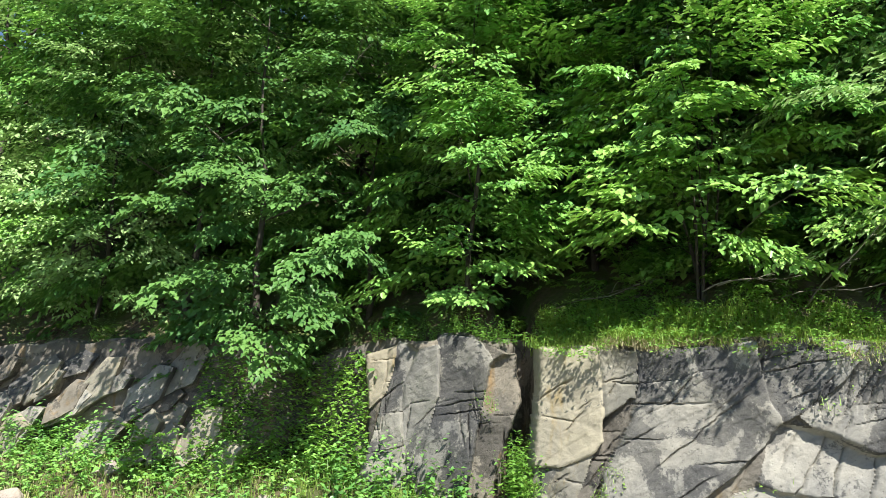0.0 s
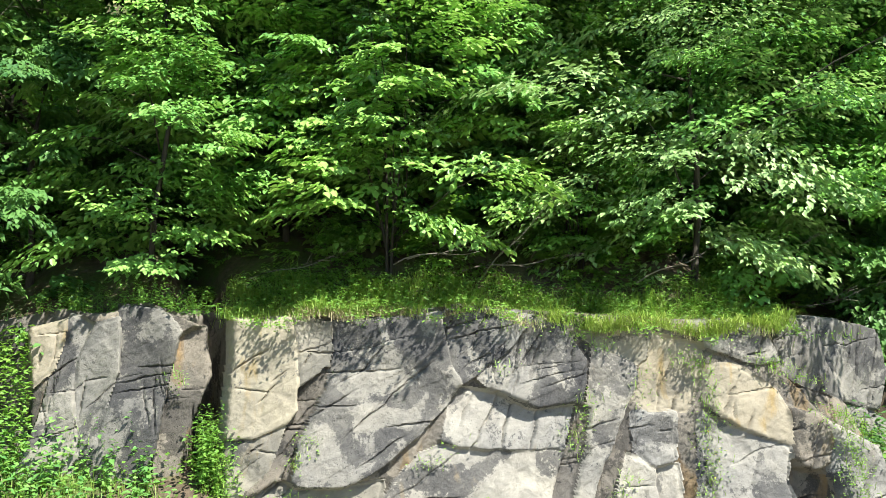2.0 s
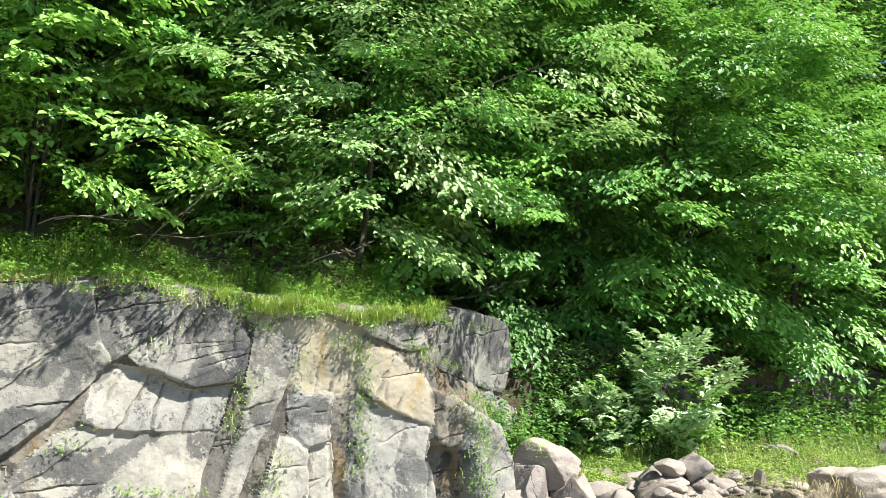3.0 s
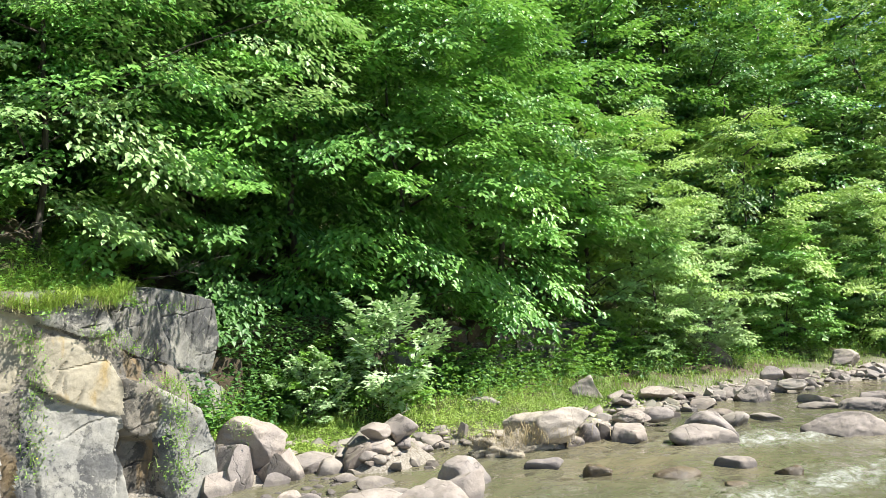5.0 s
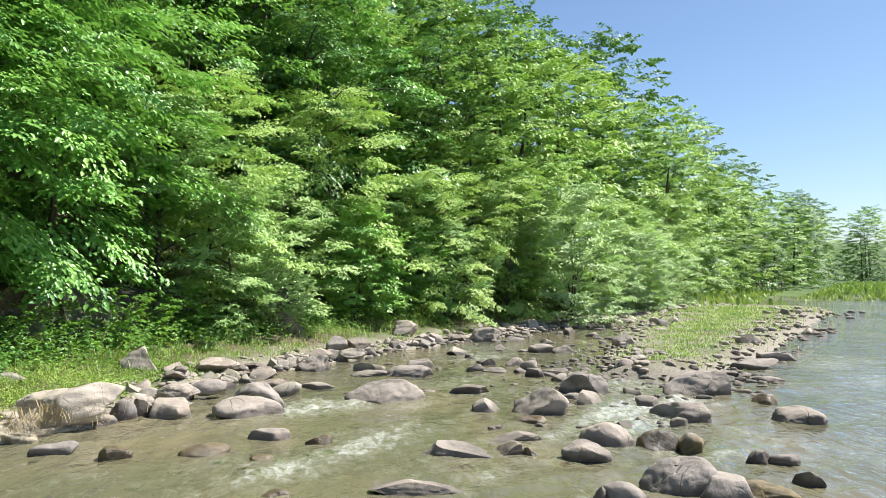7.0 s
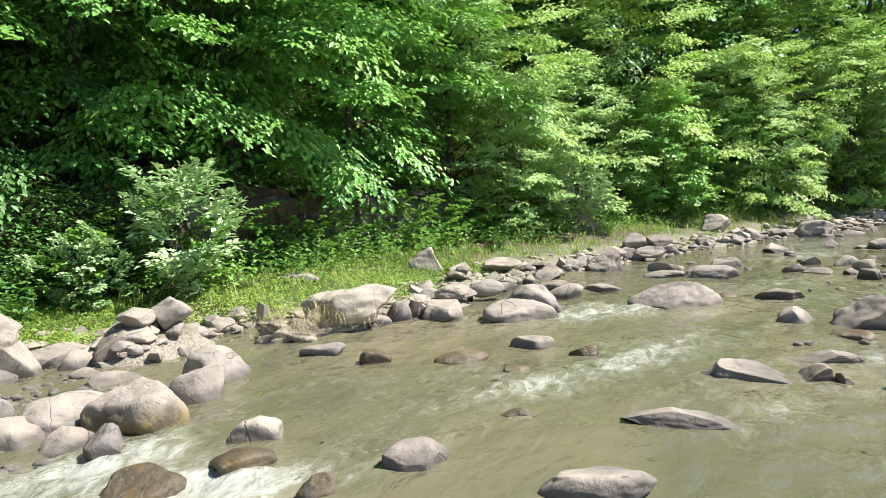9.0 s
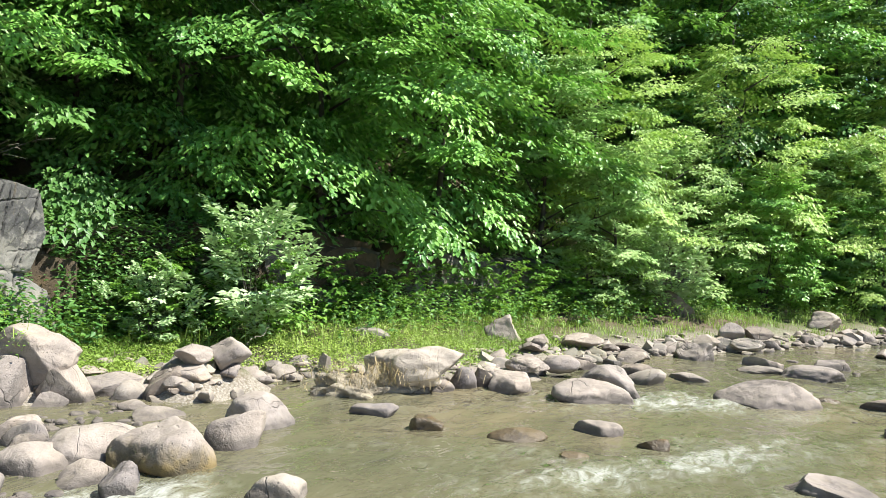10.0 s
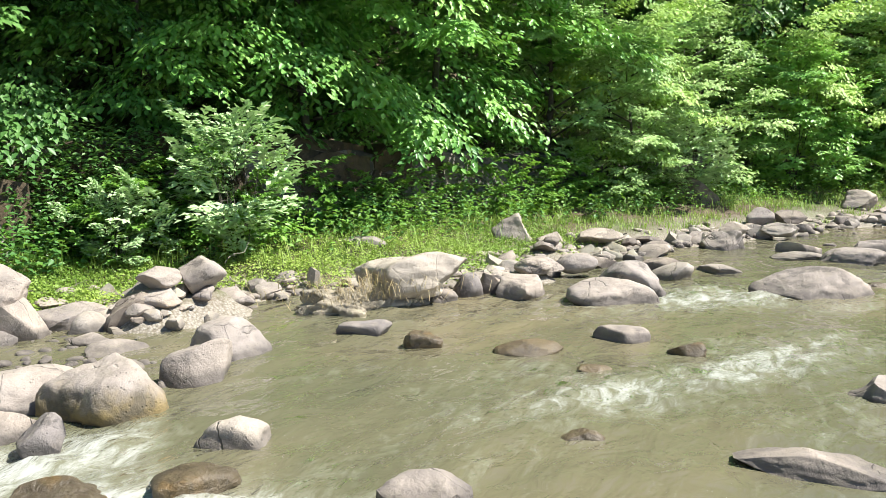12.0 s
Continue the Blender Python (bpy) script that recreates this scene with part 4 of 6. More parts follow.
boulder(8.47, 4.20, 0.00, 0.30, 0.21, 0.16, -46, "pale")
boulder(8.67, 4.00, 0.00, 0.30, 0.24, 0.19, -48, "round")
boulder(8.28, 4.14, 0.15, 0.25, 0.19, 0.15, -45, "angular")
boulder(9.55, 4.08, 0.00, 0.38, 0.31, 0.27, -52, "round")
boulder(9.55, 3.73, 0.08, 0.14, 0.08, 0.28, -54, "slab")
boulder(9.43, 3.88, 0.00, 0.24, 0.17, 0.07, -53, "pale")
boulder(9.55, 2.60, 0.10, 1.08, 0.78, 0.46, -60, "white")
boulder(10.90, 3.95, 0.32, 0.52, 0.26, 0.17, -57, "slab")
boulder(9.68, 2.33, 0.00, 0.28, 0.22, 0.13, -63, "round")
boulder(9.98, 2.21, 0.00, 0.30, 0.24, 0.27, -65, "round")
boulder(10.21, 2.07, 0.05, 0.28, 0.20, 0.19, -67, "dark")
boulder(10.14, 1.70, 0.00, 0.52, 0.39, 0.25, -69, "angular")
boulder(10.18, 0.83, 0.00, 0.84, 0.59, 0.25, -75, "flat")
boulder(10.85, 0.83, 0.00, 0.68, 0.54, 0.34, -77, "round")
boulder(8.18, 2.27, 0.00, 0.44, 0.31, 0.14, -57, "flat")
boulder(8.05, 1.68, 0.00, 0.29, 0.20, 0.12, -62, "wet")
boulder(8.17, 0.91, 0.00, 0.49, 0.34, 0.10, -69, "wet")
boulder(8.73, 0.39, 0.00, 0.42, 0.29, 0.12, -76, "flat")
boulder(8.53, -0.11, 0.00, 0.26, 0.18, 0.09, -81, "wet")
boulder(7.81, 0.32, 0.00, 0.27, 0.19, 0.05, -74, "wet")
boulder(6.67, 0.07, -0.05, 0.24, 0.17, 0.10, -73, "wet")
boulder(11.26, -0.80, 0.00, 1.11, 0.83, 0.31, -88, "angular")
boulder(12.35, 0.80, 0.00, 0.54, 0.38, 0.17, -79, "dark")
boulder(12.36, 0.20, 0.00, 0.52, 0.36, 0.10, -83, "pale")
boulder(14.48, 0.43, 0.00, 0.63, 0.47, 0.32, -83, "angular")
boulder(14.33, -0.54, 0.00, 0.56, 0.31, 0.20, -88, "slab")
boulder(13.87, -0.54, 0.00, 0.61, 0.43, 0.09, -87, "pale")
boulder(13.68, -1.15, 0.00, 0.89, 0.62, 0.20, -91, "flat")
boulder(14.92, -1.45, 0.00, 0.59, 0.32, 0.20, -92, "slab")
boulder(10.94, 1.82, 0.15, 0.53, 0.37, 0.16, -70, "flat")
boulder(11.45, 1.57, 0.10, 0.47, 0.33, 0.20, -73, "flat")
boulder(11.24, 1.89, 0.05, 0.31, 0.22, 0.16, -70, "pale")
boulder(12.93, 2.91, 0.26, 0.56, 0.40, 0.38, -60, "angular")
boulder(13.48, 1.88, 0.20, 0.65, 0.45, 0.17, -74, "flat")
boulder(12.17, 2.11, 0.25, 0.22, 0.15, 0.13, -71, "dark")
boulder(17.09, 0.17, 0.15, 0.45, 0.36, 0.29, -85, "round")
boulder(17.19, -0.29, 0.15, 0.50, 0.35, 0.24, -87, "dark")
boulder(15.84, -0.21, 0.10, 0.54, 0.38, 0.19, -86, "pale")
boulder(15.15, 0.35, 0.15, 0.43, 0.30, 0.20, -84, "flat")
boulder(6.72, -0.99, 0.00, 0.72, 0.42, 0.13, -93, "slab")
boulder(7.92, -1.40, 0.00, 0.77, 0.43, 0.15, -96, "slab")
boulder(7.85, -1.89, 0.00, 0.28, 0.20, 0.13, -100, "dark")
boulder(7.80, -2.08, 0.00, 0.15, 0.11, 0.08, -101, "wet")
boulder(10.01, -2.60, 0.00, 0.72, 0.54, 0.37, -102, "angular")
boulder(9.41, -2.39, 0.00, 0.38, 0.26, 0.08, -101, "wet")
boulder(8.49, -2.06, 0.00, 0.58, 0.32, 0.11, -100, "slab")
boulder(11.75, -1.97, 0.00, 0.55, 0.38, 0.13, -97, "dark")
boulder(11.78, -1.38, 0.00, 0.24, 0.17, 0.06, -94, "wet")
boulder(11.38, -5.11, 0.00, 0.92, 0.69, 0.38, -112, "angular")
boulder(11.62, -3.57, 0.00, 0.67, 0.50, 0.32, -105, "angular")
boulder(11.04, -3.31, 0.00, 0.39, 0.27, 0.09, -104, "pale")
boulder(9.52, -4.15, 0.00, 0.68, 0.55, 0.23, -111, "round")
boulder(9.04, -3.96, 0.00, 0.21, 0.15, 0.11, -111, "pale")
boulder(8.20, -2.91, 0.00, 0.54, 0.43, 0.25, -106, "round")
boulder(7.63, -2.56, 0.00, 0.45, 0.36, 0.17, -105, "round")
boulder(7.95, -3.32, 0.00, 0.40, 0.28, 0.20, -110, "wet")
boulder(7.84, -3.60, 0.00, 0.24, 0.17, 0.19, -112, "mossy")
boulder(6.20, -2.44, 0.00, 0.37, 0.30, 0.19, -107, "round")
boulder(6.20, -2.28, 0.00, 0.13, 0.10, 0.15, -106, "round")
boulder(6.51, -2.99, 0.00, 0.62, 0.50, 0.29, -111, "round")
boulder(6.29, -3.28, 0.00, 0.50, 0.40, 0.20, -114, "round")
boulder(7.34, -4.01, 0.00, 0.25, 0.17, 0.13, -116, "dark")
boulder(7.29, -4.22, 0.00, 0.26, 0.18, 0.09, -118, "flat")
boulder(9.22, -5.40, 0.00, 0.60, 0.42, 0.19, -119, "flat")
boulder(10.35, -5.56, 0.00, 0.33, 0.23, 0.16, -117, "wet")
boulder(12.33, -6.58, 0.00, 0.58, 0.41, 0.11, -117, "flat")
boulder(14.09, -7.25, 0.05, 0.80, 0.44, 0.18, -116, "slab")
boulder(15.38, -8.33, 0.05, 0.76, 0.42, 0.15, -117, "slab")
boulder(13.64, -4.78, 0.05, 0.44, 0.35, 0.24, -107, "round")
boulder(6.40, -3.59, 0.00, 0.52, 0.37, 0.09, -116, "mossy")
boulder(6.59, -4.05, 0.00, 0.25, 0.18, 0.13, -119, "dark")
boulder(14.84, -3.13, 0.00, 0.35, 0.26, 0.18, -100, "angular")
boulder(15.11, -2.67, 0.00, 0.32, 0.22, 0.14, -98, "dark")
boulder(14.06, -2.67, 0.00, 0.44, 0.31, 0.08, -99, "pale")
boulder(20.32, -3.34, 0.05, 0.78, 0.58, 0.35, -98, "angular")
boulder(17.43, -4.15, 0.00, 0.55, 0.39, 0.21, -102, "flat")
boulder(17.16, -4.57, 0.00, 0.49, 0.39, 0.16, -103, "round")
boulder(5.87, 3.71, 0.00, 0.39, 0.31, 0.21, -38, "round")
boulder(5.92, 3.09, 0.05, 0.75, 0.52, 0.21, -42, "flat")
boulder(5.48, 2.69, 0.00, 0.38, 0.21, 0.20, -42, "slab")
boulder(5.46, 2.40, 0.00, 0.23, 0.17, 0.21, -44, "angular")
boulder(5.45, 3.17, 0.00, 0.45, 0.36, 0.20, -38, "round")
boulder(6.95, 5.10, 0.28, 0.76, 0.55, 0.46, -40, "angular")
boulder(6.62, 5.08, 0.00, 0.55, 0.46, 0.52, -38, "wedge")
boulder(7.02, 4.80, 0.00, 0.55, 0.44, 0.40, -40, "wedge")
boulder(6.35, 5.02, 0.00, 0.44, 0.34, 0.24, -30, "wedge")
boulder(6.80, 4.72, 0.00, 0.34, 0.26, 0.15, -50, "wedge")
boulder(7.25, 5.20, 0.10, 0.46, 0.36, 0.30, 10, "wedge")

for x, y, width, height, turn, kind in [(-3.45, 8.49, 0.85, 0.26, 12, "slab"), (-4.30, 8.83, 0.70, 0.30, -8, "wedge"), (-2.50, 8.08, 0.60, 0.22, 20, "flat"), (-4.85, 9.2, 0.60, 0.34, 30, "angular"), (-1.75, 8.0, 0.50, 0.20, -15, "pale")]:
    boulder(x, y, float(land(x, y)) - 0.05, width, width * 0.65, height, turn, kind)
boulder(19.87, -1.31, 0.2, 0.7, 0.5, 0.42, -80, "angular")
boulder(18.0, 1.35, 0.25, 0.85, 0.6, 0.75, -80, "dark")
boulder(6.35, 2.95, 0.00, 0.34, 0.26, 0.15, -20, "flat")
boulder(6.25, 3.42, 0.00, 0.46, 0.27, 0.12, -55, "flat")
boulder(6.62, 3.25, 0.00, 0.40, 0.24, 0.10, -30, "pale")
boulder(5.62, 3.50, 0.00, 0.36, 0.20, 0.18, 10, "dark")
boulder(5.20, 3.45, 0.00, 0.48, 0.36, 0.15, 25, "pale")
boulder(6.00, 4.05, 0.00, 0.42, 0.18, 0.16, -15, "angular")
boulder(5.40, 3.95, 0.00, 0.40, 0.28, 0.12, 40, "pale")
boulder(4.95, 2.95, 0.00, 0.42, 0.30, 0.16, 15, "flat")
boulder(5.68, 0.42, 0.00, 0.38, 0.30, 0.14, -70, "angular")
boulder(5.52, -0.60, 0.00, 0.62, 0.36, 0.14, -84, "slab")
boulder(5.05, 1.75, 0.00, 0.52, 0.36, 0.13, -50, "wet")
boulder(5.40, 1.36, 0.00, 0.38, 0.26, 0.13, -55, "wet")
boulder(5.20, 0.80, -0.02, 0.22, 0.16, 0.11, -60, "wet")

# silt-covered root clump under the big pale boulder
def clod(x, y, width, depth, height):
    mesh = stone_mesh(903, 8, 0.45, 5)
    ob = link_mesh("root_clump", mesh, CLOD)
    ob.matrix_basis = pose(x, y, 0.02, 0, 0, -60) @ Matrix.Diagonal((width / 2, depth / 2, height, 1))
    return tagged(ob, "clump of silt and washed-out roots at the water's edge", "root clump")


clod(8.98, 2.86, 1.15, 0.55, 0.24)

# ---- small stones ----
stones_rng = random.Random(11)
SMALL = [stone_mesh(500 + i, 9 + i % 5, 0.06, 3) for i in range(8)]
for i, mesh in enumerate(SMALL):
    mesh.materials.append(ROCK[("boulder", "boulder_pale", "boulder", "boulder_dark", "boulder_pale", "boulder_pale", "cliff_pale", "boulder")[i]])


def loose_stone(x, y, size, group):
    mesh = stones_rng.choice(SMALL)
    ob = new("stone", mesh)
    w, d, h = size * stones_rng.uniform(0.8, 1.3), size * stones_rng.uniform(0.6, 1.0), size * stones_rng.uniform(0.24, 0.48)
    z = max(float(land(x, y)), -0.03) + h * 0.25
    ob.matrix_basis = pose(x, y, z, stones_rng.uniform(-14, 14), stones_rng.uniform(-14, 14), stones_rng.uniform(0, 360)) @ Matrix.Diagonal((w / 2, d / 2, h / 2 * 1.5, 1))
    tagged(ob, "small worn sandstone lying among others on the shingle", "stone", group)


for _ in range(150):
    x = 7.2 + 13 * stones_rng.random() ** 1.2
    s = stones_rng.triangular(-0.40, 1.1, 0.15) + 0.02 * (x - 7)
    loose_stone(x, float(shore(x)) + s, stones_rng.uniform(0.10, 0.36) * (1 + 0.03 * (x - 7)), "stones along the bank")
for _ in range(46):
    hx, hy, _hz = stones_rng.choice(MOUNDS[:4])
    loose_stone(hx + stones_rng.gauss(0, 0.28), hy + stones_rng.gauss(-0.08, 0.24), stones_rng.uniform(0.10, 0.28), "stones along the bank")
for _ in range(20):
    x = stones_rng.uniform(20, 40)
    loose_stone(x, float(shore(x)) + stones_rng.triangular(-1.0, 1.6, 0.2), stones_rng.uniform(0.2, 0.6), "stones along the far bank")
for _ in range(26):
    t = stones_rng.random() ** 1.4
    side = stones_rng.choice([-1, 1]) * stones_rng.uniform(0.5, 1.25)
    w = 1.3 + 3.0 * t
    loose_stone(13.4 + 22.4 * t + 0.46 * side * w, -5.2 - 11.7 * t + 0.88 * side * w, stones_rng.uniform(0.12, 0.45) * (1 + t), "stones of the island")
for _ in range(14):
    x = stones_rng.uniform(11, 26)
    loose_stone(x, float(shore(x)) - stones_rng.uniform(0.4, 4.0), stones_rng.uniform(0.2, 0.6), "stones in the stream")
for _ in range(24):
    x = stones_rng.uniform(9.0, 15.5)
    loose_stone(x, -3.4 - 0.25 * (x - 12) + stones_rng.gauss(0, 1.0), stones_rng.uniform(0.16, 0.42), "stones in the stream")
for _ in range(10):
    x = stones_rng.uniform(-6.5, 0.4)
    loose_stone(x, float(shore(x)) + stones_rng.uniform(0.3, 1.3), stones_rng.uniform(0.12, 0.45), "stones below the cliff")


def shingle(name, places, seed, label):
    """Many small stones as one mesh."""
    rng = np.random.default_rng(seed)
    shapes = []
    for k in range(6):
        bm = bmesh.new()
        bmesh.ops.create_icosphere(bm, subdivisions=2, radius=1.0)
        cuts = [(Vector(unit(rng.normal(0, 1, 3))), rng.uniform(0.5, 0.8)) for _ in range(7)]
        for v in bm.verts:
            for a, d in cuts:
                v.co -= a * max(0.0, v.co.dot(a) - d) * 0.95
        shapes.append((np.array([v.co * (1 + 0.2 * noise.noise(v.co * 1.4 + Vector((k * 9, 0, 0)))) for v in bm.verts]), np.array([[v.index for v in f.verts] for f in bm.faces])))
        bm.free()
    verts, faces, count = [], [], 0
    for x, y, size in places:
        v, f = shapes[rng.integers(6)]
        a = rng.uniform(0, math.tau)
        scale = size / 2 * np.array([rng.uniform(0.9, 1.4), rng.uniform(0.7, 1.0), rng.uniform(0.35, 0.6)])
        w = v * scale
        w = np.stack([w[:, 0] * math.cos(a) - w[:, 1] * math.sin(a), w[:, 0] * math.sin(a) + w[:, 1] * math.cos(a), w[:, 2]], -1)
        verts.append(w + np.array([x, y, max(float(land(x, y)), -0.02) + scale[2] * 0.4]))
        faces.append(f + count)
        count += len(v)
    ob = link_mesh(name, array_mesh(name, np.concatenate(verts), np.concatenate(faces)), ROCK["boulder"])
    return tagged(ob, label, "stones", kind="stuff")


places = []
for _ in range(900):
    x = 6.9 + 20 * stones_rng.random() ** 1.5
    places.append((x, float(shore(x)) + stones_rng.triangular(-0.3, 1.1, 0.15) + 0.02 * (x - 7), stones_rng.uniform(0.03, 0.16) * (1 + 0.05 * (x - 7))))
for _ in range(200):
    places.append((stones_rng.uniform(4.9, 7.2), stones_rng.uniform(2.6, 4.5), stones_rng.uniform(0.04, 0.14)))
for _ in range(400):
    x = stones_rng.uniform(20, 44)
    places.append((x, float(shore(x)) + stones_rng.triangular(-1.2, 1.6, 0.2), stones_rng.uniform(0.08, 0.35)))
for _ in range(480):
    t = stones_rng.random() ** 1.4
    side = stones_rng.choice([-1, 1]) * stones_rng.uniform(0.4, 1.25)
    w = 1.3 + 3.0 * t
    places.append((13.4 + 22.4 * t + 0.46 * side * w, -5.2 - 11.7 * t + 0.88 * side * w, stones_rng.uniform(0.05, 0.2) * (1 + t)))
for _ in range(260):
    a, r = stones_rng.uniform(0, math.tau), stones_rng.random() ** 0.5
    places.append((13.3 + 2.6 * r * math.cos(a), -5.1 + 1.7 * r * math.sin(a), stones_rng.uniform(0.05, 0.22)))
for _ in range(80):
    x = stones_rng.uniform(9.0, 15.5)
    places.append((x, -3.6 - 0.25 * (x - 12) + stones_rng.gauss(0, 1.0), stones_rng.uniform(0.05, 0.16)))
for _ in range(40):
    x = stones_rng.uniform(11.5, 24)
    places.append((x, float(shore(x)) - stones_rng.uniform(0.2, 4.5), stones_rng.uniform(0.08, 0.25)))
shingle("shingle", places, 3, "worn pale shingle scattered along the water's edge")


# ---- leaves ----


def leaf_arrays(base, ahead, up, length, width, fold=0.18, full=True):
    """Vertices and faces of many leaves, each folded along its midrib."""
    side = unit(np.cross(ahead, up))
    up = np.cross(side, ahead)
    length, width = length[:, None], width[:, None]
    lift, sag = up * width * fold, up * length * 0.10
    tip = base + ahead * length - sag
    if full:
        verts = [base, base + ahead * length * 0.28 + side * width * 0.46 + lift, base + ahead * length * 0.66 + side * width * 0.40 + lift - sag * 0.5, tip,
                 base + ahead * length * 0.66 - side * width * 0.40 + lift - sag * 0.5, base + ahead * length * 0.28 - side * width * 0.46 + lift]
        pattern = np.array([[0, 1, 2, 3], [0, 3, 4, 5]])
    else:
        verts = [base, base + ahead * length * 0.45 + side * width * 0.5 + lift, tip, base + ahead * length * 0.45 - side * width * 0.5 + lift]
        pattern = np.array([[0, 1, 2], [0, 2, 3]])
    n, k = len(base), len(verts)
    verts = np.stack(verts, 1).reshape(-1, 3)
    faces = (pattern[None] + (np.arange(n) * k)[:, None, None]).reshape(-1, pattern.shape[1])
    return verts, faces


def spray(rng, twigs=9, per_twig=6, spread=0.5, droop=0.2, jitter=0.45, plump=0.035):
    """One leafy branch end, 1 m long: leaf bases, directions and normals; x ahead, z up."""
    base, ahead, up = [], [], []
    for i in range(twigs):
        s = 0.12 + 0.88 * (i + rng.uniform(0.1, 0.9)) / twigs
        hand = 1 if i % 2 else -1
        long = spread * (1 - 0.6 * s) * rng.uniform(0.7, 1.2)
        angle = hand * rng.uniform(0.5, 1.0)
        root = np.array([s, 0.05 * math.sin(7 * s), -droop * s * s])
        way = np.array([math.cos(angle), math.sin(angle), rng.uniform(-0.3, 0.1)])
        count = max(3, int(per_twig * (1.15 - 0.5 * s)))
        for k in range(count):
            f = (k + rng.uniform(0.2, 0.9)) / count
            here = root + way * long * f - np.array([0, 0, 0.15 * f * f * long])
            turn = angle * 0.7 + (1 if k % 2 else -1) * rng.uniform(0.3, 0.9)
            base.append(here + rng.normal(0, 1, 3) * np.array([0.02, 0.02, plump]))
            ahead.append((math.cos(turn), math.sin(turn), rng.uniform(-0.6, 0.1)))
            up.append((rng.normal(0, jitter), rng.normal(0, jitter), 1.0))
    for k in range(5):
        base.append((1.0 - 0.04 * k, 0.02 * (k - 2), -droop * (1 - 0.04 * k) ** 2))
        ahead.append((math.cos(0.6 * (k - 2)), math.sin(0.6 * (k - 2)), -0.2))
        up.append((rng.normal(0, jitter), rng.normal(0, jitter), 1.0))
    return np.array(base), unit(np.array(ahead)), unit(np.array(up))


def crown_mesh(name, seed, boughs, height, radius, bottom, leaf, leaf_ratio=0.6, full=True, fan=6, twigs=9, per_twig=6, reach=1.2, size=0.62, droop=0.2, climb=0.0, peak=0.4, inner=0.25, face_out=0.5, tilt_up=0.95, hang=0.28, jitter=0.58, uneven=0.25, stray=0.16):
    """A crown of separate leafy boughs round a trunk at the origin, each a fan of sprays, with shade between them."""
    rng = np.random.default_rng(seed)
    protos = [spray(rng, twigs, per_twig, droop=droop, jitter=jitter) for _ in range(6)]
    P, D, N, roots = [], [], [], []

    def put(start, ahead, grow, k, out):
        side = unit(np.cross([0, 0, 1.0], ahead) + np.array([0, 0, rng.normal(0, 0.18)]))
        frame3 = np.stack([ahead, side, np.cross(ahead, side)], 1)
        b, d, n = protos[k % 6]
        P.append(b * grow @ frame3.T + start)
        D.append(unit(d @ frame3.T + 0.25 * out - np.array([0, 0, hang])))
        N.append(n @ frame3.T * 0.7 + face_out * out + np.array([0, 0, tilt_up]))

    for i in range(boughs):
        f = (i + rng.uniform(0, 1)) / boughs
        z = bottom + (height - bottom) * f
        az = i * 2.399963 + rng.normal(0, 0.4)
        dome = min(1.0, 0.55 + f / 0.3) * math.sqrt(max(0.02, 1 - max(0.0, (f - peak) / (1.03 - peak)) ** 2.0))
        wide = radius * dome * (1 + uneven * math.sin(3 * az + seed + 4 * f)) * rng.uniform(0.72, 1.15)
        out = np.array([math.cos(az), math.sin(az), 0.0])
        yaw = az + rng.normal(0, 0.4)
        ahead = unit(np.array([math.cos(yaw), math.sin(yaw), climb - 0.16 + 0.55 * f + rng.normal(0, stray)]))
        long = min(reach * rng.uniform(0.7, 1.3), 0.35 + 0.8 * wide)
        start = out * max(0.0, wide - long * 0.9) + np.array([0, 0, z - ahead[2] * long * 0.4])
        for j in range(fan):
            s = (j + 0.3) / fan
            swing = (1 if j % 2 else -1) * rng.uniform(0.25, 0.95) * (1 - 0.5 * s)
            way = unit(np.array([ahead[0] * math.cos(swing) - ahead[1] * math.sin(swing), ahead[0] * math.sin(swing) + ahead[1] * math.cos(swing), ahead[2] - 0.22 * s + rng.normal(0, 0.09)]))
            put(start + ahead * long * s * 0.62 + np.array([0, 0, rng.normal(0, 0.06) - 0.12 * s * s * long]), way, long * size * rng.uniform(0.8, 1.15), j + i, out)
        roots.append((start, ahead, long))
        if rng.random() < inner * 4:
            for j in range(max(1, int(fan * inner))):
                turn = rng.uniform(0, math.tau)
                way = unit(np.array([math.cos(turn), math.sin(turn), rng.normal(0, 0.3)]))
                put(np.array([0, 0, z]) + out * wide * rng.uniform(0.0, 0.45), way, reach * 0.75, j, out)
    P, D, N = np.concatenate(P), np.concatenate(D), unit(np.concatenate(N))
    sizes = leaf * rng.uniform(0.65, 1.25, len(P))
    return array_mesh(name, *leaf_arrays(P, D, N, sizes, sizes * leaf_ratio, full=full), smooth=False), roots


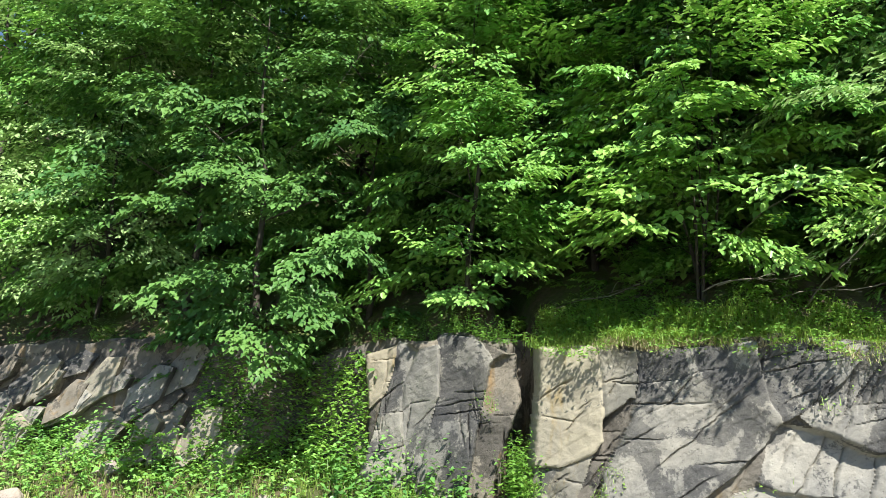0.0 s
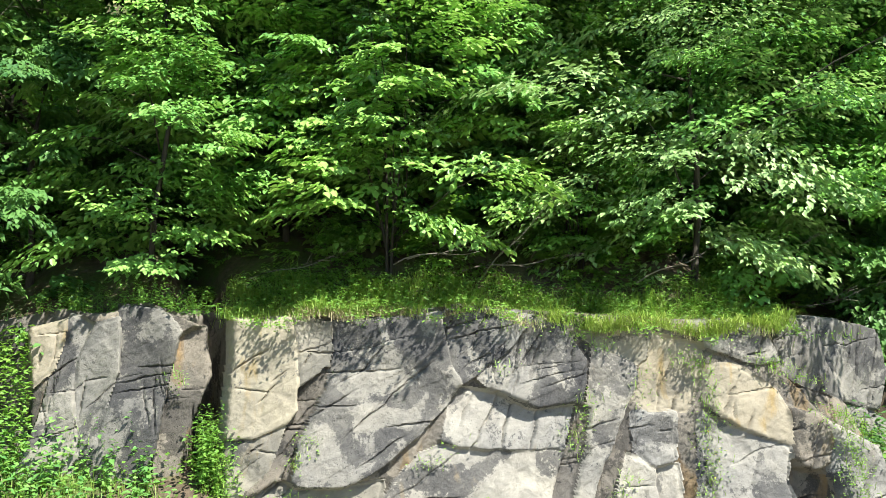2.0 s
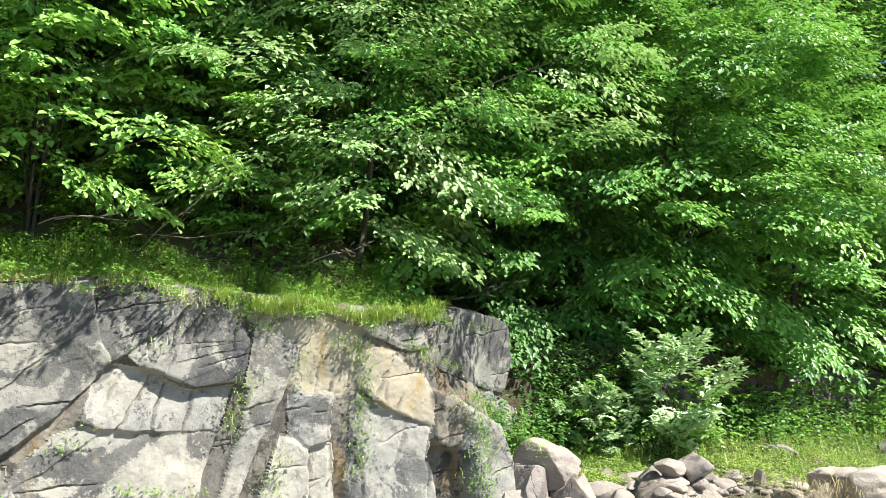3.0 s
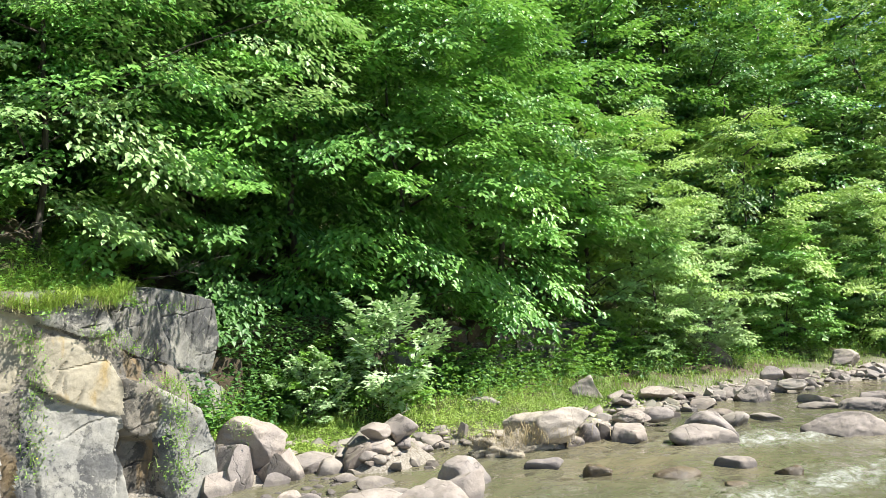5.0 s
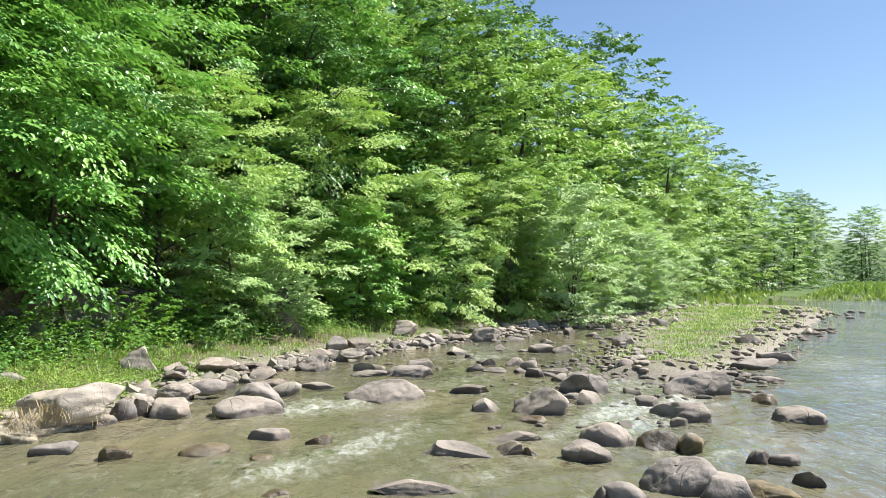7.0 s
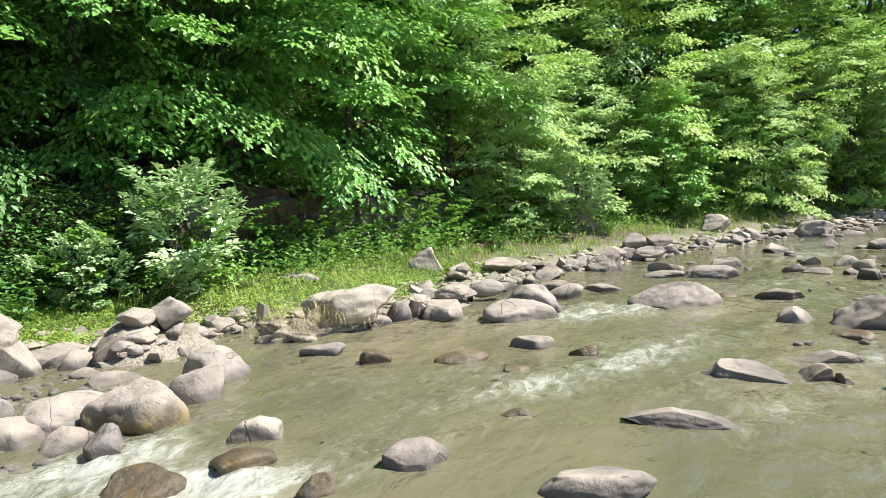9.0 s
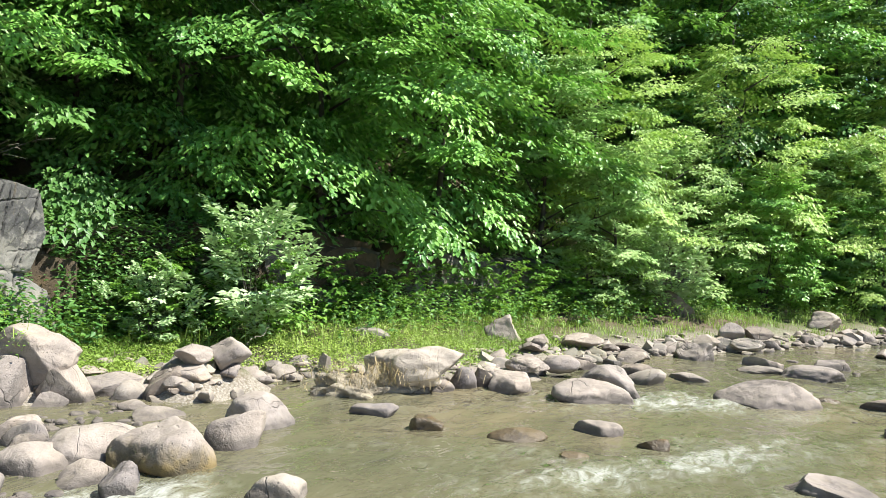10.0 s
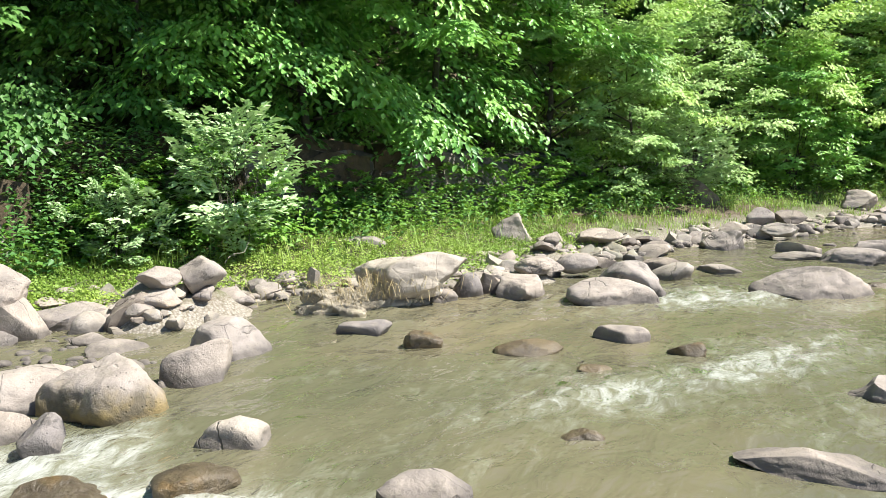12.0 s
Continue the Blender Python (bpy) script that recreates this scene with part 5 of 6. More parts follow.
def make_tree(name, crown, roots, height, girth, leaves, label, category, stems=1, limbs=9, seed=1):
    """A tree at the origin: trunk or stems, limbs that carry the crown, and the crown itself."""
    rnd = random.Random(seed)
    tree = empty(name)
    tagged(tree, label, category)
    for k in range(stems):
        bm = bmesh.new()
        a, lean = rnd.uniform(0, math.tau), rnd.uniform(0.02, 0.10) if stems == 1 else rnd.uniform(0.10, 0.30)
        pts = [(math.cos(a) * (0.05 * (stems > 1) + lean * h) + 0.05 * math.sin(2.3 * h + k), math.sin(a) * (0.05 * (stems > 1) + lean * h) + 0.05 * math.cos(1.9 * h + k), h) for h in np.linspace(-0.4, height * 0.76, 9)]
        tube_into(bm, pts, [girth * (1.25 - 1.1 * i / 8) / (1 if stems == 1 else 1.8) for i in range(9)], 8)
        part("trunk" if stems == 1 else "stem", bm, BARK, tree)
    for start, ahead, grow in rnd.sample(roots, min(limbs, len(roots))):
        bm = bmesh.new()
        foot = Vector((0, 0, max(0.2, start[2] - 0.5 * math.hypot(start[0], start[1]) - 0.1)))
        end = Vector(start) + Vector(ahead) * grow * 0.8
        mid = foot.lerp(end, 0.5) + Vector((0, 0, 0.12))
        tube_into(bm, [foot, foot.lerp(mid, 0.5), mid, mid.lerp(end, 0.5), end], [girth * 0.38, girth * 0.3, girth * 0.22, girth * 0.14, girth * 0.05], 5)
        part("limb", bm, BARK, tree)
    link_mesh("crown", crown, leaves, tree, "")
    return tree


def tree_proto(name, seed, leaves, label, category, girth, stems=1, limbs=9, **crown):
    mesh, roots = crown_mesh(name + "_crown", seed, **crown)
    return make_tree(name, mesh, roots, crown["height"], girth, LEAF[leaves], label, category, stems, limbs, seed)


planted = {}


def plant(kind, x, y, scale=1.0, turn=0.0, sink=0.05, tilt=(0.0, 0.0), z=None):
    """Sets a tree of that kind on the ground: the first takes the model itself, the others are copies."""
    foot = (float(land(x, y)) if z is None else z) - sink
    m = pose(x, y, foot, tilt[0], tilt[1], turn)
    ob = PROTO[kind]
    if not planted.get(kind):
        planted[kind] = True
        ob.matrix_basis = m
    else:
        ob = copy_thing(ob, m)
    ob.scale = (scale, scale, scale * (0.94 + 0.12 * ((x * 7.3) % 1)))
    return ob


PROTO = {
    "hornbeam_a": tree_proto("hornbeam_tree", 21, "hornbeam", "hornbeam tree with layered drooping sprays of bright green leaves", "tree", 0.05, boughs=54, height=7.2, radius=2.2, bottom=0.1, leaf=0.098, fan=7, twigs=9, per_twig=6),
    "hornbeam_b": tree_proto("hornbeam_tree", 22, "alder", "dark green broadleaf tree with drooping leafy branches", "tree", 0.05, boughs=60, height=6.6, radius=2.2, bottom=-0.5, leaf=0.105, full=False, leaf_ratio=0.62, fan=7, droop=0.22),
    "hornbeam_c": tree_proto("hornbeam_tree", 23, "hornbeam", "leafy hornbeam leaning over the bank with layered branches", "tree", 0.06, boughs=58, height=6.4, radius=2.6, bottom=0.35, leaf=0.105, leaf_ratio=0.6, fan=9, reach=1.5, climb=-0.06, droop=0.2),
    "hornbeam_d": tree_proto("hornbeam_tree", 24, "hornbeam", "leafy hornbeam tree standing on the grassy ground above the cliff", "tree", 0.06, boughs=58, height=7.2, radius=2.4, bottom=1.2, leaf=0.10, fan=7),
    "hornbeam_e": tree_proto("hornbeam_tree", 25, "hazel", "slender young hornbeam with bright yellow-green leaves above the cliff's cleft", "tree", 0.035, boughs=56, height=5.4, radius=1.3, bottom=0.1, leaf=0.084, fan=7, reach=0.95, size=0.7, climb=0.12, peak=0.3, uneven=0.35, limbs=14),
    "hornbeam_f": tree_proto("hornbeam_tree", 26, "hornbeam", "green tree with spreading branches over a shaded hollow", "tree", 0.05, boughs=62, height=6.6, radius=2.3, bottom=0.6, leaf=0.10, full=False, leaf_ratio=0.62, fan=8, reach=1.35),
    "hazel": tree_proto("hazel_bush", 31, "hazel", "light green hazel bush with broad leaves and thin stems", "bush", 0.03, stems=7, limbs=12, boughs=54, height=3.6, radius=1.5, bottom=0.4, leaf=0.084, leaf_ratio=0.75, fan=6, reach=1.0, climb=0.15, droop=0.12, hang=0.2, inner=0.12),
    "willow": tree_proto("willow_bush", 41, "silver", "pale silvery green willow bush on the river bank", "bush", 0.016, stems=6, limbs=14, boughs=26, height=1.55, radius=0.78, bottom=0.15, leaf=0.10, leaf_ratio=0.55, full=False, fan=5, twigs=6, per_twig=4, reach=0.6, size=0.7, climb=0.85, droop=0.0, hang=-0.1, inner=0.1, uneven=0.5, peak=0.6, stray=0.4, face_out=0.8),
    "shrub": tree_proto("shrub", 51, "herb", "low green shrub in the shade under the trees", "bush", 0.012, stems=4, limbs=4, boughs=13, height=1.0, radius=0.7, bottom=0.05, leaf=0.085, full=False, fan=4, twigs=5, per_twig=5, reach=0.6, climb=0.5, inner=0.1),
    "back_a": tree_proto("broadleaf_tree", 63, "hornbeam", "tall green broadleaf tree standing behind the front row", "tree", 0.09, boughs=50, height=7.4, radius=2.5, bottom=0.3, leaf=0.135, leaf_ratio=0.66, full=False, fan=6, twigs=7, per_twig=5, reach=1.35),
    "back_b": tree_proto("broadleaf_tree", 64, "alder", "dark green broadleaf tree standing behind the front row", "tree", 0.09, boughs=50, height=6.8, radius=2.4, bottom=0.3, leaf=0.135, leaf_ratio=0.66, full=False, fan=6, twigs=7, per_twig=5, reach=1.35),
    "mid_b": tree_proto("broadleaf_tree", 62, "willow", "pale green broadleaf tree at the river's edge", "tree", 0.07, boughs=74, height=5.0, radius=2.1, bottom=0.0, leaf=0.10, full=False, fan=9, twigs=8, per_twig=4, reach=1.05, size=0.62, climb=0.25, peak=0.5, stray=0.3, inner=0.15),
    "mid_c": tree_proto("broadleaf_tree", 65, "far", "leafy green tree at the river's edge", "tree", 0.07, boughs=74, height=5.8, radius=2.3, bottom=0.0, leaf=0.10, full=False, fan=9, twigs=8, per_twig=4, reach=1.15, size=0.62, climb=0.1, peak=0.5, stray=0.25, inner=0.15),
    "round_willow": tree_proto("willow_tree", 42, "silver", "round pale willow standing at the water's edge", "tree", 0.04, stems=4, limbs=8, boughs=120, height=4.2, radius=1.9, bottom=0.05, leaf=0.125, leaf_ratio=0.6, full=False, fan=5, twigs=6, per_twig=4, reach=0.7, size=0.72, climb=0.5, peak=0.55, stray=0.15, inner=0.1, uneven=0.15),
    "pale_d": tree_proto("broadleaf_tree", 66, "willow", "pale silvery green tree reaching out over the cliff", "tree", 0.035, boughs=74, height=5.6, radius=2.2, bottom=0.35, leaf=0.076, full=False, fan=7, twigs=9, per_twig=6, reach=1.2, climb=0.05),
    "far_a": tree_proto("broadleaf_tree", 71, "far", "tall green broadleaf tree on the far wooded slope", "tree", 0.14, boughs=100, height=10.5, radius=3.4, bottom=0.0, leaf=0.19, leaf_ratio=0.78, full=False, fan=4, twigs=5, per_twig=3, limbs=4, reach=1.0, size=0.85, inner=0.1, climb=0.25, peak=0.5, stray=0.15, uneven=0.3),
    "far_b": tree_proto("broadleaf_tree", 72, "alder", "dark green tree on the far wooded slope", "tree", 0.14, boughs=100, height=11.5, radius=3.2, bottom=0.0, leaf=0.19, leaf_ratio=0.78, full=False, fan=4, twigs=5, per_twig=3, limbs=4, reach=1.0, size=0.85, inner=0.1, climb=0.1, peak=0.45, stray=0.12, uneven=0.3),
}

# ---- trees above the cliff and along the bank ----
for kind, x, off, scale, turn in [
    ("hornbeam_a", -5.9, 1.5, 1.0, 20), ("pale_d", -5.0, 1.0, 1.0, 60), ("hornbeam_b", -3.6, 1.2, 1.0, 80), ("hornbeam_b", -2.4, 0.7, 0.92, 200), ("hornbeam_b", -1.0, 1.1, 0.82, 310), ("hornbeam_e", 0.35, 1.0, 1.0, 140),
    ("hazel", 2.95, 1.5, 1.15, 30), ("hazel", 1.55, 2.5, 1.1, 190), ("hornbeam_d", 3.9, 2.9, 0.95, 300), ("hornbeam_e", 2.0, 2.2, 1.3, 60), ("hornbeam_e", 4.8, 2.7, 1.1, 200), ("pale_d", 6.2, 1.25, 1.15, 0), ("back_a", 3.4, 2.9, 0.9, 10), ("hornbeam_f", 6.8, 2.7, 0.95, 50), ("hornbeam_f", 7.9, 1.5, 1.0, 100), ("pale_d", 2.6, 3.0, 1.15, 120), ("hornbeam_b", 9.4, 1.7, 0.95, 10), ("hazel", 5.1, 1.9, 0.7, 140),
    ("hornbeam_c", 10.5, 1.3, 1.0, 250), ("hornbeam_c", 12.3, 0.8, 1.0, 120), ("hornbeam_c", 14.4, 0.8, 1.05, 20), ("mid_b", 17.2, -0.5, 0.62, 70), ("mid_b", 16.6, 0.5, 0.85, 0),
    ("mid_c", 17.8, 0.4, 0.8, 40), ("mid_b", 19.6, 0.2, 0.8, 100), ("mid_c", 22.0, 0.6, 0.95, 30), ("mid_b", 24.2, 0.0, 0.8, 200), ("mid_c", 27.0, 0.5, 1.0, 310),
]:
    plant(kind, x, float(wall(x)) + off, scale, turn)
for i, x in enumerate(np.arange(-8.5, 30, 2.3)):
    plant(("back_b", "back_a")[i % 2], float(x), float(wall(x)) + 3.3 + 0.5 * math.sin(i * 2.1), 1.02 + 0.1 * math.sin(i), 57.0 * i)
for i, x in enumerate(np.arange(-9, 7, 3.6)):
    plant(("back_a", "back_b")[i % 2], float(x), float(wall(x)) + 6.6, 1.15, 83.0 * i)
for i, x in enumerate(np.arange(-17, 11, 2.6)):
    plant(("far_a", "far_b")[i % 2], float(x), float(wall(x)) + 10.5 + 1.5 * (i % 2), 0.95, 71.0 * i)
for i, x in enumerate(np.arange(11, 31, 3.6)):
    plant(("back_b", "back_a")[i % 2], float(x), float(wall(x)) + 7.5, 1.35, 61.0 * i)
tree_rng = random.Random(77)
for i in range(96):
    x = 27 + 85 * (i / 96) ** 1.3 + tree_rng.uniform(-1.5, 1.5)
    off = 1.2 + (i % 4) * 5.5 + tree_rng.uniform(-1.5, 1.5)
    plant(("far_a", "far_b", "far_a")[i % 3], x, float(wall(x)) + off, tree_rng.uniform(0.8, 1.12) * float(np.interp(x, [30, 40, 50, 60, 110], [0.88, 1.0, 1.0, 0.85, 0.72])), tree_rng.uniform(0, 360))
for i in range(26):
    x = 10 + 24 * i / 26 + tree_rng.uniform(-1, 1)
    plant("far_b" if i % 2 else "far_a", x, float(wall(x)) + 12 + (i % 3) * 5 + tree_rng.uniform(-1.5, 1.5), tree_rng.uniform(0.85, 1.1), tree_rng.uniform(0, 360))
for i in range(13):
    x = 28 + 34 * i / 13 + tree_rng.uniform(-0.8, 0.8)
    plant(("mid_c", "mid_b")[i % 2], x, float(wall(x)) + tree_rng.uniform(-0.9, 0.6), tree_rng.uniform(0.7, 1.05), tree_rng.uniform(0, 360))
for x, off, scale in [(9.75, -1.09, 1.0), (8.7, -0.9, 0.55), (17.9, -1.0, 1.0), (24.6, -0.9, 1.5), (28.5, -1.0, 1.9), (31.5, -0.6, 2.0)]:
    plant("willow", x, float(wall(x)) + off, scale, 97.0 * x)
for i in range(26):
    x = 8.8 + 16 * (i / 26) + tree_rng.uniform(-0.3, 0.3)
    plant("shrub", x, float(wall(x)) + tree_rng.uniform(-0.7, -0.05) * (0.15 if x < 9.0 else 1.0), tree_rng.uniform(0.5, 1.0) * (0.55 if x < 9.0 else 1.0), tree_rng.uniform(0, 360))
for kind, x, off, scale in [("hazel", 21.0, -0.9, 0.85), ("mid_c", 23.4, -1.4, 0.72), ("mid_c", 25.8, -1.7, 0.78), ("hazel", 23.4, -0.8, 0.7), ("mid_c", 30.5, -2.0, 0.6), ("mid_c", 34.0, -2.2, 0.62), ("mid_c", 37.0, -2.0, 0.65), ("mid_b", 31.8, -1.6, 0.6), ("mid_b", 41.0, -1.6, 0.7), ("round_willow", 26.3, -3.5, 1.0), ("round_willow", 33.0, -3.0, 0.75), ("round_willow", 36.5, -3.4, 0.7),
                            ("far_b", 50.0, 5.5, 1.3), ("far_b", 56.0, 6.0, 1.35), ("far_a", 62.0, 5.5, 1.25), ("far_b", 69.0, 5.0, 1.2), ("far_a", 77.0, 6.0, 1.15), ("far_b", 86.0, 6.0, 1.2), ("far_a", 96.0, 6.0, 1.2),
                            ("far_b", 66.0, -1.5, 0.9), ("far_a", 74.0, -2.5, 0.9), ("far_b", 80.0, -3.5, 0.95), ("far_b", 86.0, -4.0, 0.9), ("far_a", 92.0, -3.0, 0.95), ("far_b", 98.0, -4.0, 0.9), ("far_b", 106.0, -4.5, 0.9)]:
    plant(kind, x, float(wall(x)) + off, scale, 71.0 * x)
# woods across the river's far bend
for i in range(24):
    plant(("far_b", "far_a")[i % 2], 136 + 4 * (i % 3), -66.0 - 3.4 * i, 1.15 + 0.25 * math.sin(i * 1.9), 53.0 * i)
for i in range(7):
    x = tree_rng.uniform(-6, 0.2)
    plant("shrub", x, float(wall(x)) + tree_rng.uniform(-0.9, 0.8), tree_rng.uniform(0.3, 0.55), tree_rng.uniform(0, 360))
for i in range(44):
    x = tree_rng.uniform(-5, 9)
    plant("shrub", x, float(wall(x)) + tree_rng.uniform(1.3, 3.0), tree_rng.uniform(0.45, 0.85), tree_rng.uniform(0, 360))


# ---- grass and herbs ----


def blades(name, xs, ys, zs, lengths, seed, material, label, lean=0.55, width=0.0035):
    """Many bent blades of grass as one mesh."""
    rng = np.random.default_rng(seed)
    n = len(xs)
    az = rng.uniform(0, math.tau, n)
    out = np.stack([np.cos(az), np.sin(az), np.zeros(n)], -1)
    side = np.stack([-np.sin(az), np.cos(az), np.zeros(n)], -1)
    bend = rng.uniform(0.25, 1.0, n)[:, None] * lean
    base = np.stack([xs, ys, zs], -1)
    ln = lengths[:, None]
    up = np.array([0, 0, 1.0])
    wide = side * width * (0.6 + ln * 2.2)
    mid = base + up * ln * 0.55 + out * ln * bend * 0.35
    tip = base + up * ln * (0.95 - 0.45 * bend) + out * ln * bend
    verts = np.stack([base - wide, base + wide, mid + wide * 0.8, mid - wide * 0.8, tip], 1).reshape(-1, 3)
    pattern = np.array([[0, 1, 2], [0, 2, 3], [3, 2, 4]])
    faces = (pattern[None] + (np.arange(n) * 5)[:, None, None]).reshape(-1, 3)
    ob = link_mesh(name, array_mesh(name, verts, faces, smooth=False), LEAF[material])
    return tagged(ob, label, "grass", kind="stuff")


def herbs(name, xs, ys, zs, seed, size, label, material="herb", tall=0.18):
    rng = np.random.default_rng(seed)
    n = len(xs)
    base = np.stack([xs, ys, zs + rng.uniform(0.01, tall, n)], -1)
    az = rng.uniform(0, math.tau, n)
    ahead = unit(np.stack([np.cos(az), np.sin(az), rng.uniform(-0.5, 0.5, n)], -1))
    up = unit(np.stack([rng.normal(0, 0.4, n), rng.normal(-0.25, 0.4, n), np.ones(n)], -1))
    ln = size * rng.uniform(0.6, 1.3, n)
    ob = link_mesh(name, array_mesh(name, *leaf_arrays(base, ahead, up, ln, ln * 0.55, full=False), smooth=False), LEAF[material])
    return tagged(ob, label, "plants", kind="stuff")


def leafy_stems(name, xs, ys, zs, heights, seed, leaf, label, material="herb"):
    """Upright leaning weeds: each a thin stem with pairs of drooping leaves, all in one mesh."""
    rng = np.random.default_rng(seed)
    n, per = len(xs), 14
    foot = np.stack([xs, ys, zs], -1)
    az = rng.uniform(0, math.tau, n)
    lean = np.stack([np.cos(az), np.sin(az), np.zeros(n)], -1) * rng.uniform(0.1, 0.6, n)[:, None]
    rise = lean + np.array([0, 0, 1.0])
    tall = np.asarray(heights)[:, None]
    f = (np.arange(per) + 0.6) / per
    base = foot[:, None] + rise[:, None] * (tall * f)[..., None] + rng.normal(0, 0.006, (n, per, 3))
    turn = az[:, None] + np.arange(per) * 2.2 + rng.normal(0, 0.4, (n, per))
    ahead = unit(np.stack([np.cos(turn), np.sin(turn), rng.uniform(-0.5, 0.35, (n, per))], -1))
    up = unit(np.stack([rng.normal(0, 0.3, (n, per)), rng.normal(-0.2, 0.3, (n, per)), np.ones((n, per))], -1))
    size = leaf * rng.uniform(0.7, 1.25, (n, per)) * (1.15 - 0.5 * f) * np.clip(tall / 0.35, 0.6, 1.3)
    leaf_v, leaf_f = leaf_arrays(base.reshape(-1, 3), ahead.reshape(-1, 3), up.reshape(-1, 3), size.ravel(), size.ravel() * 0.5, full=False)
    side = np.stack([-np.sin(az), np.cos(az), np.zeros(n)], -1) * 0.003
    tip = foot + rise * tall
    stem_v = np.stack([foot - side, foot + side, tip], 1).reshape(-1, 3)
    stem_f = np.arange(3 * n).reshape(-1, 3) + len(leaf_v)
    ob = link_mesh(name, array_mesh(name, np.concatenate([leaf_v, stem_v]), np.concatenate([leaf_f, stem_f]), smooth=False), LEAF[material])
    return tagged(ob, label, "plants", kind="stuff")


grass_rng = np.random.default_rng(8)


def patchy(x, y, scale, least):
    return (bumps(x, y, scale, 1.0) * 0.6 + bumps(x, y, scale * 3, 4.0) * 0.4) > least


def brow_z(xs, off):
    """Height of the turf above the cliff, and over its edge."""
    return np.where(off < 0.3, brow(xs) + 0.05 - 0.45 * np.maximum(-off, 0), land(xs, wall(xs) + np.maximum(off, 0.33)))


def tufts(count, per, x_lo, x_hi, off_lo, off_mode, off_hi, reach):
    """Clumps of plants along the top of the cliff: x and distance behind its edge."""
    cx = np.repeat(grass_rng.uniform(x_lo, x_hi, count), per)
    co = np.repeat(grass_rng.triangular(off_lo, off_mode, off_hi, count), per)
    return cx + grass_rng.normal(0, reach, count * per), co + grass_rng.normal(0, reach, count * per)


xs, off = tufts(620, 30, 0.95, 6.3, 0.0, 0.32, 1.3, 0.055)
blades("grass_on_cliff", xs, wall(xs) + off, brow_z(xs, off) - 0.02, grass_rng.triangular(0.05, 0.11, 0.32, len(xs)), 1, "grass", "fresh green grass growing in tufts along the top of the cliff", lean=1.2)
xs, off = tufts(120, 90, 1.6, 6.2, -0.06, 0.2, 0.9, 0.07)
blades("dry_grass_on_cliff", xs, wall(xs) + off, brow_z(xs, off) - 0.03, grass_rng.triangular(0.03, 0.06, 0.22, len(xs)), 2, "straw", "dry yellow grass hanging over the cliff's edge", lean=1.6)
xs, off = tufts(330, 60, 0.95, 6.4, 0.02, 0.38, 1.5, 0.08)
herbs("herbs_on_cliff", xs, wall(xs) + off, brow_z(xs, off), 3, 0.045, "low leafy herbs among the grass above the cliff", tall=0.14)
xs, off = tufts(62, 46, 3.9, 6.2, -0.06, 0.04, 0.3, 0.05)
blades("grass_over_edge", xs, wall(xs) + off - 0.04, brow_z(xs, off) - 0.01, grass_rng.triangular(0.04, 0.08, 0.34, len(xs)), 38, "grass", "grass tufts hanging over the worn edge of the cliff", lean=1.7)
xs, off = tufts(14, 60, 1.0, 6.0, -0.14, -0.08, 0.0, 0.06)
herbs("herbs_over_edge", xs, wall(xs) + np.minimum(off, 0.05) - 0.10, brow_z(xs, off) - 0.04, 25, 0.040, "low herbs spilling over the cliff's edge", tall=0.09)
xs, off = grass_rng.uniform(1.0, 6.3, 260), grass_rng.triangular(0.0, 0.35, 1.3, 260)
leafy_stems("weeds_on_cliff", xs, wall(xs) + off, brow_z(xs, off), grass_rng.uniform(0.12, 0.34, 260), 31, 0.055, "knee-high leafy weeds standing in the turf above the cliff")
xs, off = grass_rng.uniform(-0.85, 0.8, 170), grass_rng.triangular(-0.05, 0.15, 0.9, 170)
leafy_stems("weeds_on_tower", xs, wall(xs) + off + 0.05, brow_z(xs, off), grass_rng.uniform(0.10, 0.32, 170), 32, 0.06, "leafy weeds crowning the narrow rock tower")
xs, off = grass_rng.uniform(-7.0, -0.9, 240), grass_rng.triangular(0.0, 0.3, 1.4, 240)
leafy_stems("weeds_on_outcrop", xs, wall(xs) + off + 0.1, brow_z(xs, off), grass_rng.uniform(0.10, 0.30, 240), 39, 0.06, "leafy weeds along the top of the low outcrop", "alder")
xs, zs = grass_rng.uniform(0.72, 1.02, 150), grass_rng.uniform(0.25, 0.95, 150)
leafy_stems("weeds_in_cleft", xs, face_y(xs, zs) + grass_rng.uniform(-0.15, 0.35, 150), zs - 0.1, grass_rng.uniform(0.15, 0.45, 150), 33, 0.065, "grass and weeds filling the foot of the dark cleft")
cx = 6.7 + 22 * grass_rng.random(1300) ** 1.5
cf = grass_rng.triangular(0.10, 0.55, 1.0, 1300)
cy = shore(cx) + (wall(cx) + 0.2 - shore(cx)) * cf
keep = patchy(cx, cy, 1.3, -0.45)
cx, cy = np.repeat(cx[keep], 20), np.repeat(cy[keep], 20)
xs, ys = cx + grass_rng.normal(0, 0.08, len(cx)), cy + grass_rng.normal(0, 0.08, len(cx))
blades("grass_on_bank", xs, ys, land(xs, ys) - 0.02, grass_rng.uniform(0.05, 0.19, len(xs)) * (1 + 0.02 * (xs - 7)), 4, "grass", "bright green grass in tufts on the river bank", width=0.004, lean=1.0)
n = 30000
xs = 6.8 + 7.0 * grass_rng.random(n) ** 1.5
ys = shore(xs) + (wall(xs) - shore(xs)) * grass_rng.triangular(0.12, 0.35, 0.85, n)
herbs("clover_on_bank", xs, ys, land(xs, ys), 15, 0.036, "bright low clover and grass sloping down to the boulders", "grass", tall=0.07)
n = 560
xs = 6.9 + 15 * grass_rng.random(n) ** 1.4
